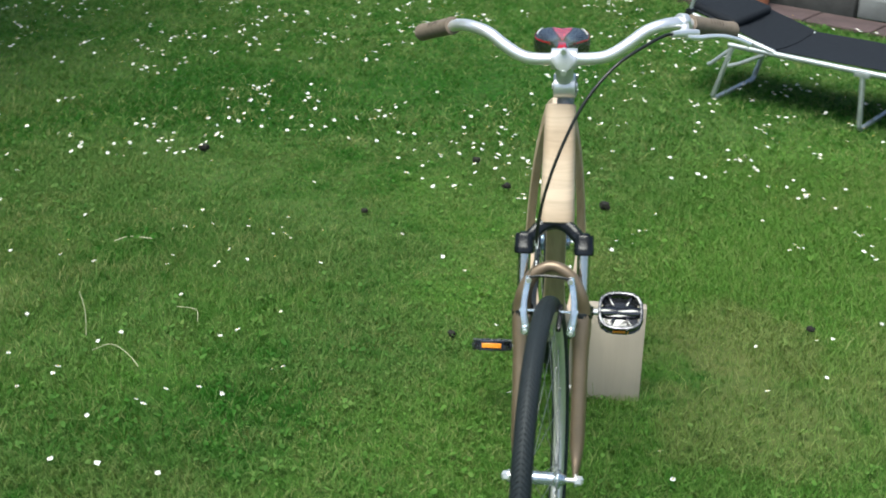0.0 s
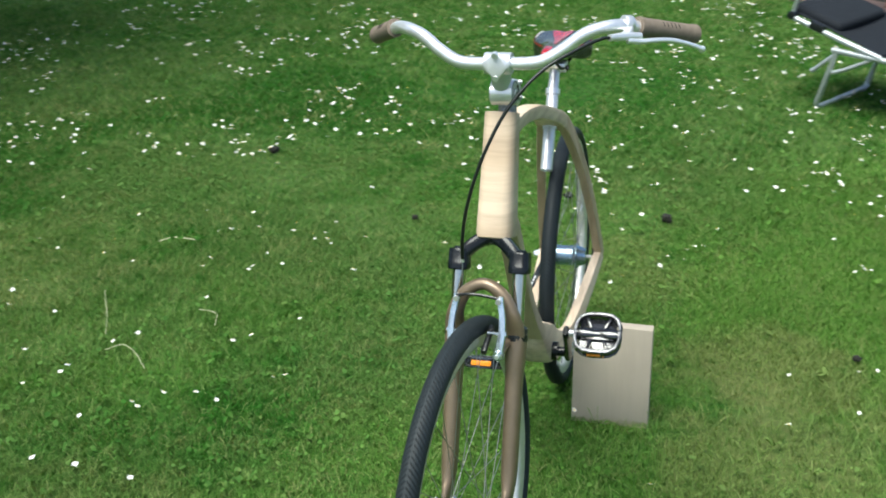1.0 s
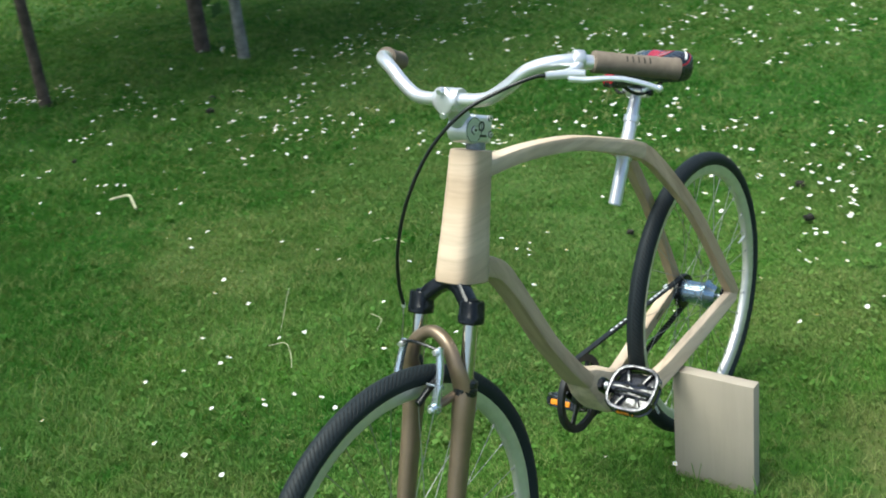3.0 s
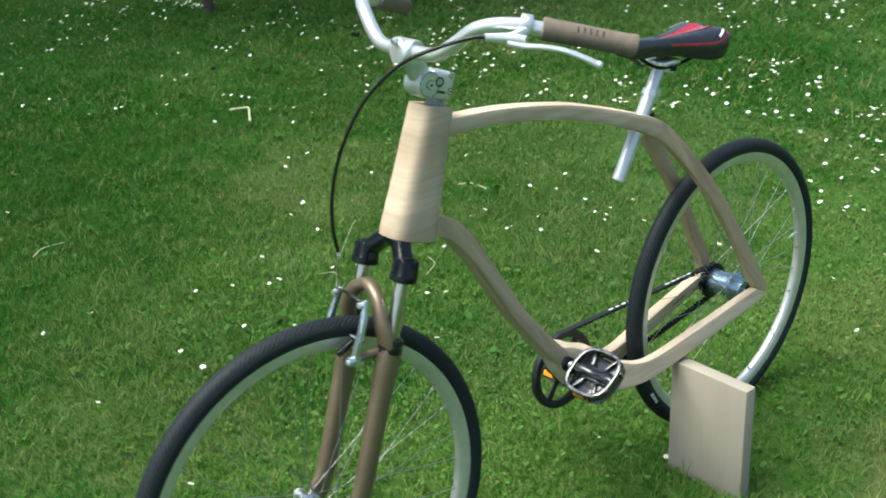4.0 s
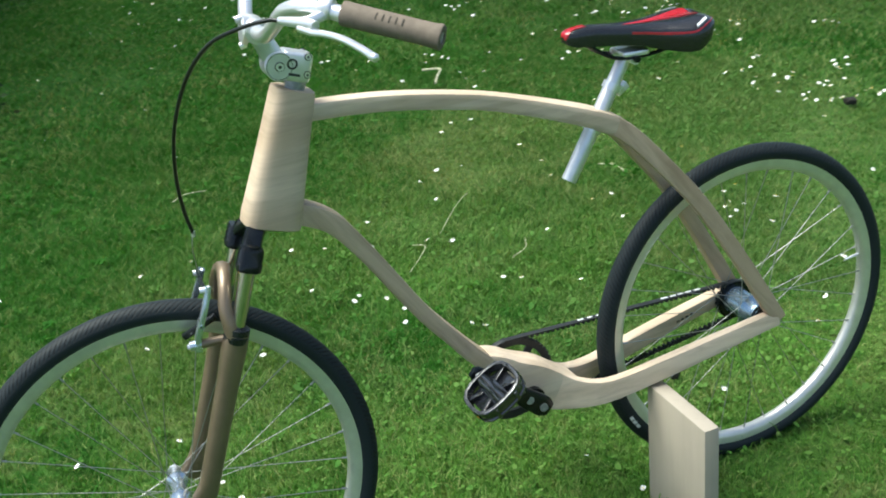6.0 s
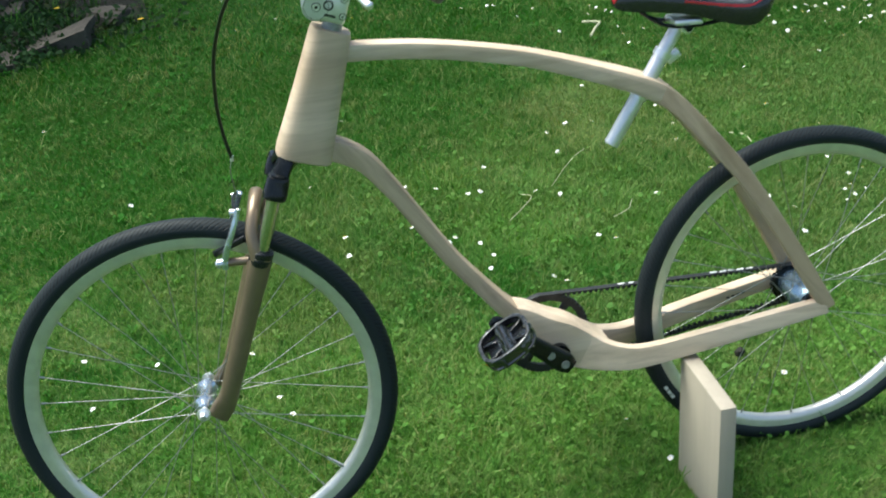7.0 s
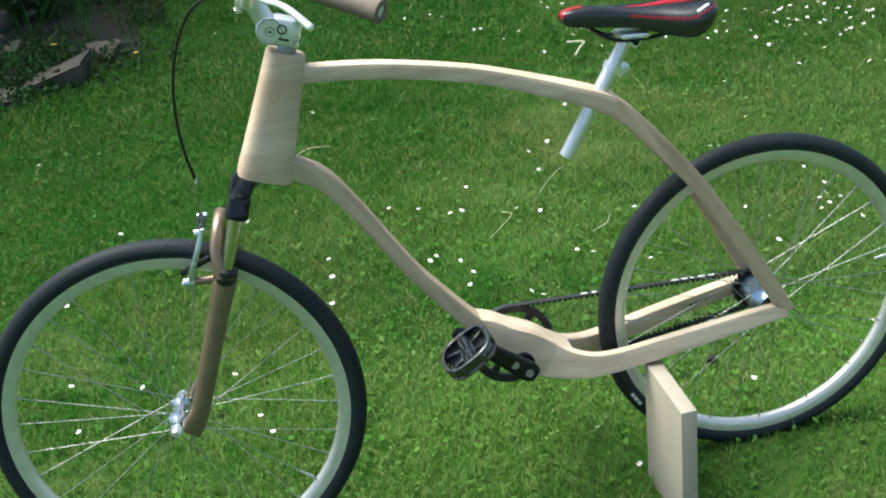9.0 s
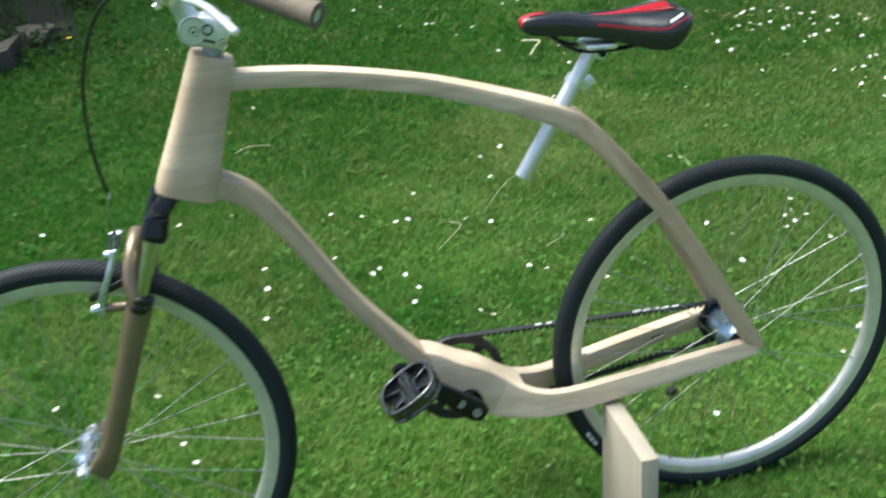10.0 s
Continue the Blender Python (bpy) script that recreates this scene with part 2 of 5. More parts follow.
def turf():
    n = Nodes("turf_soil")
    at = n.place()
    fine = n.noise(at, 70, 5, 0.7)
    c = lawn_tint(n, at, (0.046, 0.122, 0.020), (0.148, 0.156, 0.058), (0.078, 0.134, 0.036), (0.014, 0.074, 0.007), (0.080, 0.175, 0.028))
    c = n.mix(n.ramp(fine, (0.35, 0.0), (0.7, 0.6)), c, (0.030, 0.072, 0.014))
    return n.done(c, 0.95, 0, fine, 0.02, 0.1)


tyre_mat, turf_mat = tyre_rubber(), turf()
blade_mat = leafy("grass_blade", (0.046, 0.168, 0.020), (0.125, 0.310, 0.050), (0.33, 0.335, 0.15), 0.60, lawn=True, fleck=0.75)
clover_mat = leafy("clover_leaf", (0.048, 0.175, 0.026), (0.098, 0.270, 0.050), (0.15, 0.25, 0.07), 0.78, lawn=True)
shrub_mat = leafy("shrub_leaf", (0.032, 0.105, 0.026), (0.075, 0.190, 0.058), (0.10, 0.12, 0.04), 0.75, dull=(0.055, 0.105, 0.04))


bed_leaf = leafy("bed_leaf", (0.024, 0.066, 0.022), (0.055, 0.118, 0.045), (0.10, 0.095, 0.045), 0.62, dull=(0.045, 0.075, 0.034))
# nearly black: the deep shade under the hedge is put into the leaf colour
hedge_leaf_shaded = leafy("hedge_leaf_shaded", (0.008, 0.022, 0.008), (0.022, 0.055, 0.020), (0.03, 0.04, 0.015), 0.75, dull=(0.012, 0.028, 0.011))


# ---- mesh helpers ----
def part(name, bm, material, parent=None, label="", smooth=True):
    """One mesh object from bm, under parent."""
    me = bpy.data.meshes.new(name)
    bmesh.ops.recalc_face_normals(bm, faces=bm.faces)
    bm.to_mesh(me)
    bm.free()
    me.materials.append(material)
    if smooth:
        me.polygons.foreach_set("use_smooth", [True] * len(me.polygons))
        me.set_sharp_from_angle(angle=radians(38))
    ob = new(name, me)
    ob.parent = parent
    return tagged(ob, label)


def empty(name, m, label, category, group=""):
    ob = new(name)
    ob.empty_display_size = 0.1
    ob.matrix_world = m
    return tagged(ob, label, category, group)


def spline(points, steps=6):
    """A smooth line through the points; each may carry more than three values."""
    p = [np.array(q, float) for q in points]
    p = [2 * p[0] - p[1]] + p + [2 * p[-1] - p[-2]]
    out = []
    for i in range(1, len(p) - 2):
        for k in range(steps):
            t = k / steps
            out.append(0.5 * (2 * p[i] + (p[i + 1] - p[i - 1]) * t + (2 * p[i - 1] - 5 * p[i] + 4 * p[i + 1] - p[i + 2]) * t * t
                              + (3 * p[i] - p[i - 1] - 3 * p[i + 1] + p[i + 2]) * t ** 3))
    return out + [p[-2]]


def sweep(bm, rows, n=12, power=2.0, side=(0, 1, 0), closed=False, caps=True):
    """A bar along rows of x, y, z, half width along side, half height; power 2 is oval, 4 and more boxy."""
    rows = [np.array(r, float) for r in rows]
    side, rings, count = Vector(side), [], len(rows)
    for i, r in enumerate(rows):
        a = rows[(i - 1) % count] if closed else rows[max(i - 1, 0)]
        b = rows[(i + 1) % count] if closed else rows[min(i + 1, count - 1)]
        t = Vector(b[:3] - a[:3]).normalized()
        s = side - t * side.dot(t)
        if s.length < 1e-4:
            s = Vector((1, 0, 0)) - t * t.x
        s.normalize()
        h = t.cross(s)
        ring = []
        for k in range(n):
            q = 2 * math.pi * (k + 0.5) / n
            c, d = math.cos(q), math.sin(q)
            f = (abs(c) ** power + abs(d) ** power) ** (-1 / power)
            ring.append(bm.verts.new(Vector(r[:3]) + s * (c * f * r[3]) + h * (d * f * r[4])))
        rings.append(ring)
        side = s if side.dot(s) > 0.2 else side
    for i in range(count if closed else count - 1):
        a, b = rings[i], rings[(i + 1) % count]
        for k in range(n):
            bm.faces.new((a[k], a[(k + 1) % n], b[(k + 1) % n], b[k]))
    if caps and not closed:
        bm.faces.new(rings[0][::-1])
        bm.faces.new(rings[-1])
    return bm


def tube(points, radius, n=10, steps=6, side=(0, 1, 0.01)):
    """A round tube; radius may be one value or one for each point."""
    rr = radius if isinstance(radius, (list, tuple)) else [radius] * len(points)
    rows = spline([(*p, r, r) for p, r in zip(points, rr)], steps) if len(points) > 2 and steps > 1 else [(*p, r, r) for p, r in zip(points, rr)]
    return sweep(bmesh.new(), rows, n, 2.0, side)


def lathe(bm, outline, n=32, m=None, closed=False, whole=True):
    """Turns an outline of (radius, height) pairs round the z axis, then moves it by m."""
    m = m or Matrix()
    rings = [[bm.verts.new(m @ Vector((r * math.cos(2 * math.pi * k / n), r * math.sin(2 * math.pi * k / n), h))) for k in range(n)] for r, h in outline]
    count = len(rings)
    for i in range(count if closed else count - 1):
        a, b = rings[i], rings[(i + 1) % count]
        for k in range(n):
            bm.faces.new((a[k], a[(k + 1) % n], b[(k + 1) % n], b[k]))
    if not closed and whole:
        bm.faces.new(rings[0][::-1])
        bm.faces.new(rings[-1])
    return bm


def along(a, b):
    """The pose that lays the z axis from a towards b, with its origin at a."""
    a, b = Vector(a), Vector(b)
    return Matrix.Translation(a) @ (b - a).to_track_quat("Z", "Y").to_matrix().to_4x4()


def rod(bm, a, b, r, n=8, r2=None):
    d = (Vector(b) - Vector(a)).length
    return lathe(bm, [(r, 0), (r if r2 is None else r2, d)], n, along(a, b))


def block(bm, size, m, bevel=0.0, seg=2):
    made = bmesh.ops.create_cube(bm, size=1.0, matrix=m @ Matrix.Diagonal((*size, 1)))
    if bevel:
        edges = list({e for v in made["verts"] for e in v.link_edges})
        bmesh.ops.bevel(bm, geom=edges, offset=bevel, segments=seg, affect="EDGES", profile=0.5)
    return bm


def turned(bm, m):
    bm.transform(m)
    return bm


def soup(name, verts, faces, material, kind="stuff"):
    """One object from plain arrays: verts n x 3, faces as a list of equal-size arrays or a list of such groups."""
    me = bpy.data.meshes.new(name)
    groups = faces if isinstance(faces, list) else [faces]
    total = sum(len(f) for f in groups)
    loops = np.concatenate([f.ravel() for f in groups]).astype(np.int32)
    sizes = np.concatenate([np.full(len(f), f.shape[1]) for f in groups]).astype(np.int32)
    me.vertices.add(len(verts))
    me.vertices.foreach_set("co", np.asarray(verts, np.float32).ravel())
    me.loops.add(len(loops))
    me.loops.foreach_set("vertex_index", loops)
    me.polygons.add(total)
    me.polygons.foreach_set("loop_start", np.concatenate([[0], np.cumsum(sizes)[:-1]]).astype(np.int32))
    me.update(calc_edges=True)
    me.validate()
    me.materials.append(material)
    return tagged(new(name, me), kind=kind)


# ---- ground ----
def ground():
    bm = bmesh.new()
    line = [-400, -120, -40, -15] + [x * 0.5 for x in range(-20, 21)] + [15, 40, 120, 400]
    grid = [[bm.verts.new((x - 0.5, y + 3, 0.006 * noise.noise((x * 0.9, y * 0.9, 0)) if abs(x) < 11 and abs(y) < 11 else 0)) for x in line] for y in line]
    for i in range(len(line) - 1):
        for j in range(len(line) - 1):
            bm.faces.new((grid[i][j], grid[i][j + 1], grid[i + 1][j + 1], grid[i + 1][j]))
    return tagged(part("ground", bm, turf_mat), "mossy garden lawn soil with patchy turf", "lawn", kind="structure")


ground()


def in_beds(x, y):
    """Where no lawn grows: the planted bed, its slabs and the patio."""
    bed = (x + 0.55 * (y - 1.6) < -3.42 + 0.10 * np.sin(x * 7 + y * 5)) & (y < 1.95 + 0.08 * np.sin(x * 9))
    patio = (x - 1.84) * 0.622 + (y - 7.10) * 0.783 > -0.03
    return bed | patio


def patchy(x, y, s, seed):
    """Cheap smooth noise over the plan, 0 to 1."""
    r = np.random.RandomState(seed)
    total = np.zeros_like(x)
    for _ in range(7):
        a, k, p = r.uniform(0, 2 * np.pi), r.uniform(0.6, 1.7) * s, r.uniform(0, 6.28)
        total += np.sin((x * np.cos(a) + y * np.sin(a)) * k + p + 1.3 * np.sin((x * np.sin(a) - y * np.cos(a)) * k * 0.7))
    return 0.5 + total / 9


def grass():
    """The mown lawn: bent tapering blades, dense in the middle, coarser farther out."""
    r = np.random.RandomState(4)
    sets = ((-2.6, 1.7, 1.3, 4.6, 32000, 0.0012, 0.80), (-5.2, 2.9, 0.4, 8.2, 9000, 0.0022, 0.85), (-11.0, 5.0, -2.5, 13.0, 1100, 0.0065, 1.0))
    vs, quads, tris, base = [], [], [], 0
    for n, (x0, x1, y0, y1, dense, wide, tall) in enumerate(sets):
        count = int((x1 - x0) * (y1 - y0) * dense)
        x, y = r.uniform(x0, x1, count), r.uniform(y0, y1, count)
        keep = ~in_beds(x, y) & (patchy(x, y, 3.4, 5) * 0.6 + patchy(x, y, 12.0, 6) * 0.4 + r.uniform(-0.22, 0.42, count) > 0.38)
        for c in sets[:n]:
            keep &= ~((x > c[0]) & (x < c[1]) & (y > c[2]) & (y < c[3]))
        x, y = x[keep], y[keep]
        lush = np.clip(patchy(x, y, 2.2, 3) * 0.6 + patchy(x, y, 9.0, 8) * 0.5, 0.1, 1.1)
        h = (0.011 + 0.030 * lush * r.uniform(0.4, 1.15, len(x))) * tall
        h *= np.where(r.uniform(0, 1, len(x)) < 0.0045, r.uniform(1.8, 3.4, len(x)), 1.0)
        w = wide * r.uniform(0.7, 1.5, len(x))
        a, lean, b = r.uniform(0, 2 * np.pi, len(x)), h * r.uniform(0.3, 1.9, len(x)), r.uniform(0, 2 * np.pi, len(x))
        px, py, dx, dy = np.cos(a) * w, np.sin(a) * w, np.cos(b) * lean, np.sin(b) * lean
        z0 = np.full(len(x), -0.004)
        rows = [(x - px, y - py, z0), (x + px, y + py, z0), (x + px * 0.8 + dx * 0.35, y + py * 0.8 + dy * 0.35, h * 0.6),
                (x - px * 0.8 + dx * 0.35, y - py * 0.8 + dy * 0.35, h * 0.6), (x + dx, y + dy, h)]
        v = np.stack([np.stack(q, 1) for q in rows], 1)
        i = base + np.arange(len(x))[:, None] * 5
        vs.append(v.reshape(-1, 3))
        quads.append(i + np.array([[0, 1, 2, 3]]))
        tris.append(i + np.array([[3, 2, 4]]))
        base += len(x) * 5
    ob = soup("grass", np.concatenate(vs), [np.concatenate(quads), np.concatenate(tris)], blade_mat)
    return tagged(ob, "short mown lawn grass, green with drier patches", "grass", kind="stuff")


grass()


def clover():
    """Small broad leaves low in the lawn: clover, daisy and plantain rosettes."""
    r = np.random.RandomState(9)
    count = 85000
    x, y = r.uniform(-4.5, 2.4, count), r.uniform(0.6, 7.2, count)
    keep = ~in_beds(x, y) & (patchy(x, y, 3.1, 21) + r.uniform(-0.25, 0.25, count) > 0.52)
    x, y = x[keep], y[keep]
    k = len(x)
    s, a, tilt = r.uniform(0.0022, 0.0048, k) * np.where(r.uniform(0, 1, k) < 0.14, 1.9, 1.0), r.uniform(0, 6.28, k), r.uniform(-0.6, 0.6, (k, 2))
    z = r.uniform(0.012, 0.034, k)
    v = []
    for q, f in ((0, 1.5), (60, 0.9), (130, 0.8), (180, 0.5), (230, 0.8), (300, 0.9)):
        u = a + math.radians(q)
        ox, oy = np.cos(u) * s * f, np.sin(u) * s * f
        v.append(np.stack([x + ox, y + oy, z + ox * tilt[:, 0] + oy * tilt[:, 1]], 1))
    v = np.stack(v, 1).reshape(-1, 3)
    f = np.arange(k)[:, None] * 6 + np.arange(6)[None, :]
    return tagged(soup("clover", v, f, clover_mat), "low clover and daisy leaves among the grass", "clover", kind="stuff")


clover()

# the daisies that stand out singly near the bicycle: x, y
DAISIES = [(-1.04, 3.88), (-0.9, 3.74), (-0.81, 3.77), (-0.9, 3.44), (-0.56, 3.52), (-0.49, 3.12), (-0.6, 3.0), (-0.47, 2.78), (-0.64, 2.68), (-0.58, 2.64), (-0.73, 2.67), (-0.93, 2.97), (-0.77, 2.59), (-0.9, 2.52), (-0.93, 2.33), (-0.66, 2.29), (-1.04, 2.77), (-1.11, 2.65), (0.04, 3.44), (0.53, 2.32), (-0.57, 3.85), (-0.52, 4.18), (0.8, 4.63), (0.83, 4.31), (1.09, 3.9), (1.3, 4.14), (1.37, 4.02), (1.03, 4.46), (1.46, 4.23), (-0.61, 4.91), (-0.36, 4.91), (-2.24, 1.53), (-1.44, 1.78), (-0.43, 1.99), (-0.14, 2.04), (-0.79, 2.61), (-0.44, 2.8), (-0.64, 2.97), (-1.05, 2.73), (-1.39, 3.1), (-1.41, 3.18), (-0.87, 3.72), (-1.19, 2.58), (-0.82, 2.32), (-0.98, 2.91), (-0.22, 2.02), (-0.56, 1.61)]


def daisies():
    """Open daisies on short stems: a ring of petals round a domed eye."""
    r = np.random.RandomState(12)
    x, y = r.uniform(-5.0, 2.6, 15000), r.uniform(1.2, 8.4, 15000)
    far = np.clip((y + 0.35 * np.abs(x + 0.3) - 3.2) / 1.9, 0.065, 1.0)
    want = np.clip(patchy(x, y, 3.4, 33) * 1.2 - 0.34, 0.05, 1.0) * far
    want *= np.where((x < -2.6) & (y < 4.6), 0.6, 1.0) * np.where((x < -2.9) & (y > 4.9), 0.25, 1.0)
    keep = (r.uniform(0, 1, len(x)) < want * 0.62) & ~in_beds(x, y)
    spots = [(a, b, 1.0) for a, b in DAISIES]
    for a, b in zip(x[keep], y[keep]):
        spots.append((a, b, 0.0))
        if b > 3.6 and r.uniform() < 0.30:
            spots += [(a + r.normal(0, 0.035), b + r.normal(0, 0.035), 0.0) for _ in range(r.randint(1, 4))]
    heads, eyes, base, ebase, hv, ev = [], [], 0, 0, [], []
    for a, b, near in spots:
        size = r.uniform(0.0062, 0.0084) if near else r.uniform(0.0052, 0.0082) * (1.0 if b < 4.0 else 1.18)
        top = Vector((a + r.uniform(-0.006, 0.006), b + r.uniform(-0.006, 0.006), r.uniform(0.030, 0.044)))
        m = Matrix.Translation(top) @ pose(0, 0, 0, r.uniform(-28, 28), r.uniform(-28, 28), r.uniform(0, 360))
        petals, cup = 10, r.uniform(-0.1, 0.22)
        for k in range(petals):
            q = 2 * math.pi * k / petals
            c, s = math.cos(q), math.sin(q)
            w, long = size * 0.20, r.uniform(0.72, 1.12)
            for d, o, z in ((0.25, -w * 0.5, 0), (0.9, -w, cup), (1.05, 0, cup * 1.1), (0.9, w, cup), (0.25, w * 0.5, 0)):
                hv.append(m @ Vector((c * d * long * size - s * o, s * d * long * size + c * o, z * size)))
            heads.append([base + j for j in range(5)])
            base += 5
        for ring, z in ((0.30, 0.10), (0.19, 0.30)):
            for k in range(6):
                q = 2 * math.pi * k / 6
                ev.append(m @ Vector((math.cos(q) * ring * size, math.sin(q) * ring * size, z * size)))
        eyes += [[ebase + k, ebase + (k + 1) % 6, ebase + 6 + (k + 1) % 6, ebase + 6 + k] for k in range(6)]
        eyes += [[ebase + 6, ebase + 7, ebase + 8, ebase + 9], [ebase + 9, ebase + 10, ebase + 11, ebase + 6]]
        ebase += 12
    ob = soup("daisies", np.array([tuple(v) for v in hv]), np.array(heads), petal)
    tagged(ob, "white open lawn daisies scattered through the grass", "daisy", kind="stuff")
    eye = soup("daisy_eyes", np.array([tuple(v) for v in ev]), np.array(eyes), yolk)
    eye.parent = ob
    return ob


daisies()


def weeds():
    """Flat rosettes of long toothless leaves: plantain, dandelion and hawkbit in the turf."""
    r = np.random.RandomState(31)
    x, y = r.uniform(-4.2, 2.2, 3200), r.uniform(0.9, 6.4, 3200)
    keep = ~in_beds(x, y) & (r.uniform(0, 1, 3200) < np.where((x < -0.25) & (y < 3.7), 0.7, 0.25) * np.clip(patchy(x, y, 2.0, 44) * 1.8 - 0.3, 0, 1))
    vs, faces, base = [], [], 0
    for a, b in zip(x[keep], y[keep]):
        big = r.uniform(0.009, 0.026)
        for k in range(r.randint(5, 10)):
            q, l = r.uniform(0, 6.28), big * r.uniform(0.6, 1.25)
            c, s, w, lift = math.cos(q), math.sin(q), l * r.uniform(0.11, 0.20), r.uniform(0.2, 0.7)
            for d, o, z in ((0.05, 0, 0.010), (0.45, -w, 0.020 + l * lift * 0.5), (0.45, w, 0.020 + l * lift * 0.5), (0.75, -w * 0.9, 0.022 + l * lift * 0.55), (0.75, w * 0.9, 0.022 + l * lift * 0.55), (1.05, 0, 0.020 + l * lift * 0.35)):
                vs.append((a + c * d * l - s * o, b + s * d * l + c * o, z))
            faces += [(base, base + 2, base + 4, base + 3), (base, base + 3, base + 1, base), (base + 3, base + 4, base + 5, base + 3)]
            base += 6
    quads = np.array([f for f in faces if f[0] != f[3]])
    tris = np.array([f[:3] for f in faces if f[0] == f[3]])
    return tagged(soup("lawn_weeds", np.array(vs), [quads, tris], clover_mat), "flat weed rosettes with long leaves in the lawn", "weeds", kind="stuff")


weeds()

# ---- bicycle ----
# its own axes: x ahead from the rear axle, y to its left, z up from the ground
HUB = 0.332
AHEAD, LEFT, UP = Vector((-0.07498, -0.99719, 0)), Vector((0.99691, -0.07496, 0.02356)), Vector((-0.02349, 0.00177, 0.99972))
ORIGIN = Vector((0.2887, 3.0115, 0.3315)) - UP * HUB
BIKE = Matrix.Translation(ORIGIN) @ Matrix((AHEAD, LEFT, UP)).transposed().to_4x4()
bicycle = empty("bicycle", BIKE, "handmade pale wooden bicycle with belt drive, standing on the lawn", "bicycle")


def P(u, v, w):
    return Vector((u, v, w + HUB))


def R(u, v, w, a, b):
    return (u, v, w + HUB, a, b)


STEER_TOP, STEER_FOOT = P(0.842, 0, 0.652), P(0.917, 0, 0.44)
STEER_UP = (STEER_TOP - STEER_FOOT).normalized()


def steered(degrees):
    return Matrix.Translation(STEER_TOP) @ Matrix.Rotation(radians(-degrees), 4, STEER_UP) @ Matrix.Translation(-STEER_TOP)


FORK, BARS = steered(6.0), Matrix.Translation((0, 0.009, 0)) @ steered(4.0)
CLAMP = P(0.886, 0, 0.756)
GRASP = BARS @ Matrix.Translation(CLAMP) @ Matrix.Rotation(radians(1.4), 4, "X") @ Matrix.Translation(-CLAMP)


def wooden_frame():
    bm = bmesh.new()
    rows = []
    for f, hv, hu in ((-0.010, 0.0255, 0.0280), (-0.004, 0.0290, 0.0320), (0.03, 0.0298, 0.0335), (0.25, 0.0305, 0.0365), (0.5, 0.0315, 0.0400),
                      (0.75, 0.0330, 0.0440), (0.93, 0.0340, 0.0475), (0.99, 0.0335, 0.0470), (1.0, 0.0305, 0.0440)):
        c = STEER_TOP.lerp(STEER_FOOT, f)
        rows.append((*c, hv, hu))
    sweep(bm, rows, 36, 3.8)
    part("head_tube", bm, ash_head, bicycle, "pale laminated wooden head tube")
    bm = bmesh.new()
    line = spline([R(0.845, 0, 0.607, 0.017, 0.0145), R(0.812, 0, 0.610, 0.017, 0.0145), R(0.69, 0, 0.595, 0.0175, 0.014), R(0.545, 0, 0.562, 0.019, 0.014),
                   R(0.447, 0, 0.529, 0.023, 0.0148), R(0.345, 0, 0.488, 0.031, 0.0165), R(0.292, 0, 0.462, 0.034, 0.018), R(0.272, 0, 0.447, 0.033, 0.015)], 6)
    sweep(bm, line, 28, 9.0)
    part("top_tube", bm, ash_along, bicycle, "bent wooden top tube with rounded edges")
    for s in (1, -1):
        bm = bmesh.new()
        line = spline([R(0.318, 0.018 * s, 0.474, 0.011, 0.0165), R(0.286, 0.023 * s, 0.457, 0.0115, 0.0175), R(0.252, 0.030 * s, 0.426, 0.011, 0.0165), R(0.198, 0.041 * s, 0.360, 0.0105, 0.0160),
                       R(0.141, 0.051 * s, 0.284, 0.0105, 0.0150), R(0.072, 0.062 * s, 0.168, 0.0105, 0.0145), R(0.012, 0.069 * s, 0.056, 0.011, 0.0155), R(-0.017, 0.072 * s, 0.002, 0.011, 0.0150)], 6)
        sweep(bm, line, 28, 9.0)
        part("seat_stay", bm, ash_brown, bicycle)
        bm = bmesh.new()
        line = spline([R(0.490, 0.016 * s, 0.001, 0.010, 0.036), R(0.455, 0.022 * s, -0.020, 0.011, 0.038), R(0.415, 0.031 * s, -0.037, 0.012, 0.0300), R(0.368, 0.043 * s, -0.0455, 0.0115, 0.0238), R(0.317, 0.050 * s, -0.0430, 0.0115, 0.0208),
                       R(0.240, 0.057 * s, -0.0315, 0.0115, 0.0198), R(0.157, 0.063 * s, -0.019, 0.0115, 0.0186), R(0.075, 0.068 * s, -0.007, 0.0110, 0.0172), R(-0.014, 0.072 * s, 0.005, 0.0110, 0.0155)], 6)
        sweep(bm, line, 28, 9.0)
        stay = part("chain_stay", bm, ash_along, bicycle)
        for k in range(4 if s < 0 else 0):
            m = Matrix.Translation(P(0.128 - 0.011 * k, -0.0535 - 0.0007 * k, -0.016 + 0.0016 * k)) @ pose(0, 0, 0, 0, 8, 3.5)
            part("stay_print", block(bmesh.new(), (0.007, 0.0012, 0.004), m), dark_print, stay)
        bm = bmesh.new()
        block(bm, (0.046, 0.004, 0.030), Matrix.Translation(P(0.012, 0.0590 * s, 0.004)) @ pose(0, 0, 0, 0, 58, 0), 0.0015)
        part("dropout_plate", bm, black_metal, bicycle)
    bm = bmesh.new()
    line = spline([R(0.905, 0, 0.458, 0.023, 0.019), R(0.868, 0, 0.450, 0.0225, 0.0190), R(0.819, 0, 0.420, 0.0215, 0.0178), R(0.779, 0, 0.367, 0.021, 0.0155), R(0.740, 0, 0.304, 0.021, 0.0148),
                   R(0.686, 0, 0.214, 0.022, 0.0144), R(0.636, 0, 0.146, 0.0235, 0.0146), R(0.592, 0, 0.090, 0.027, 0.016), R(0.560, 0, 0.057, 0.029, 0.018)], 6)
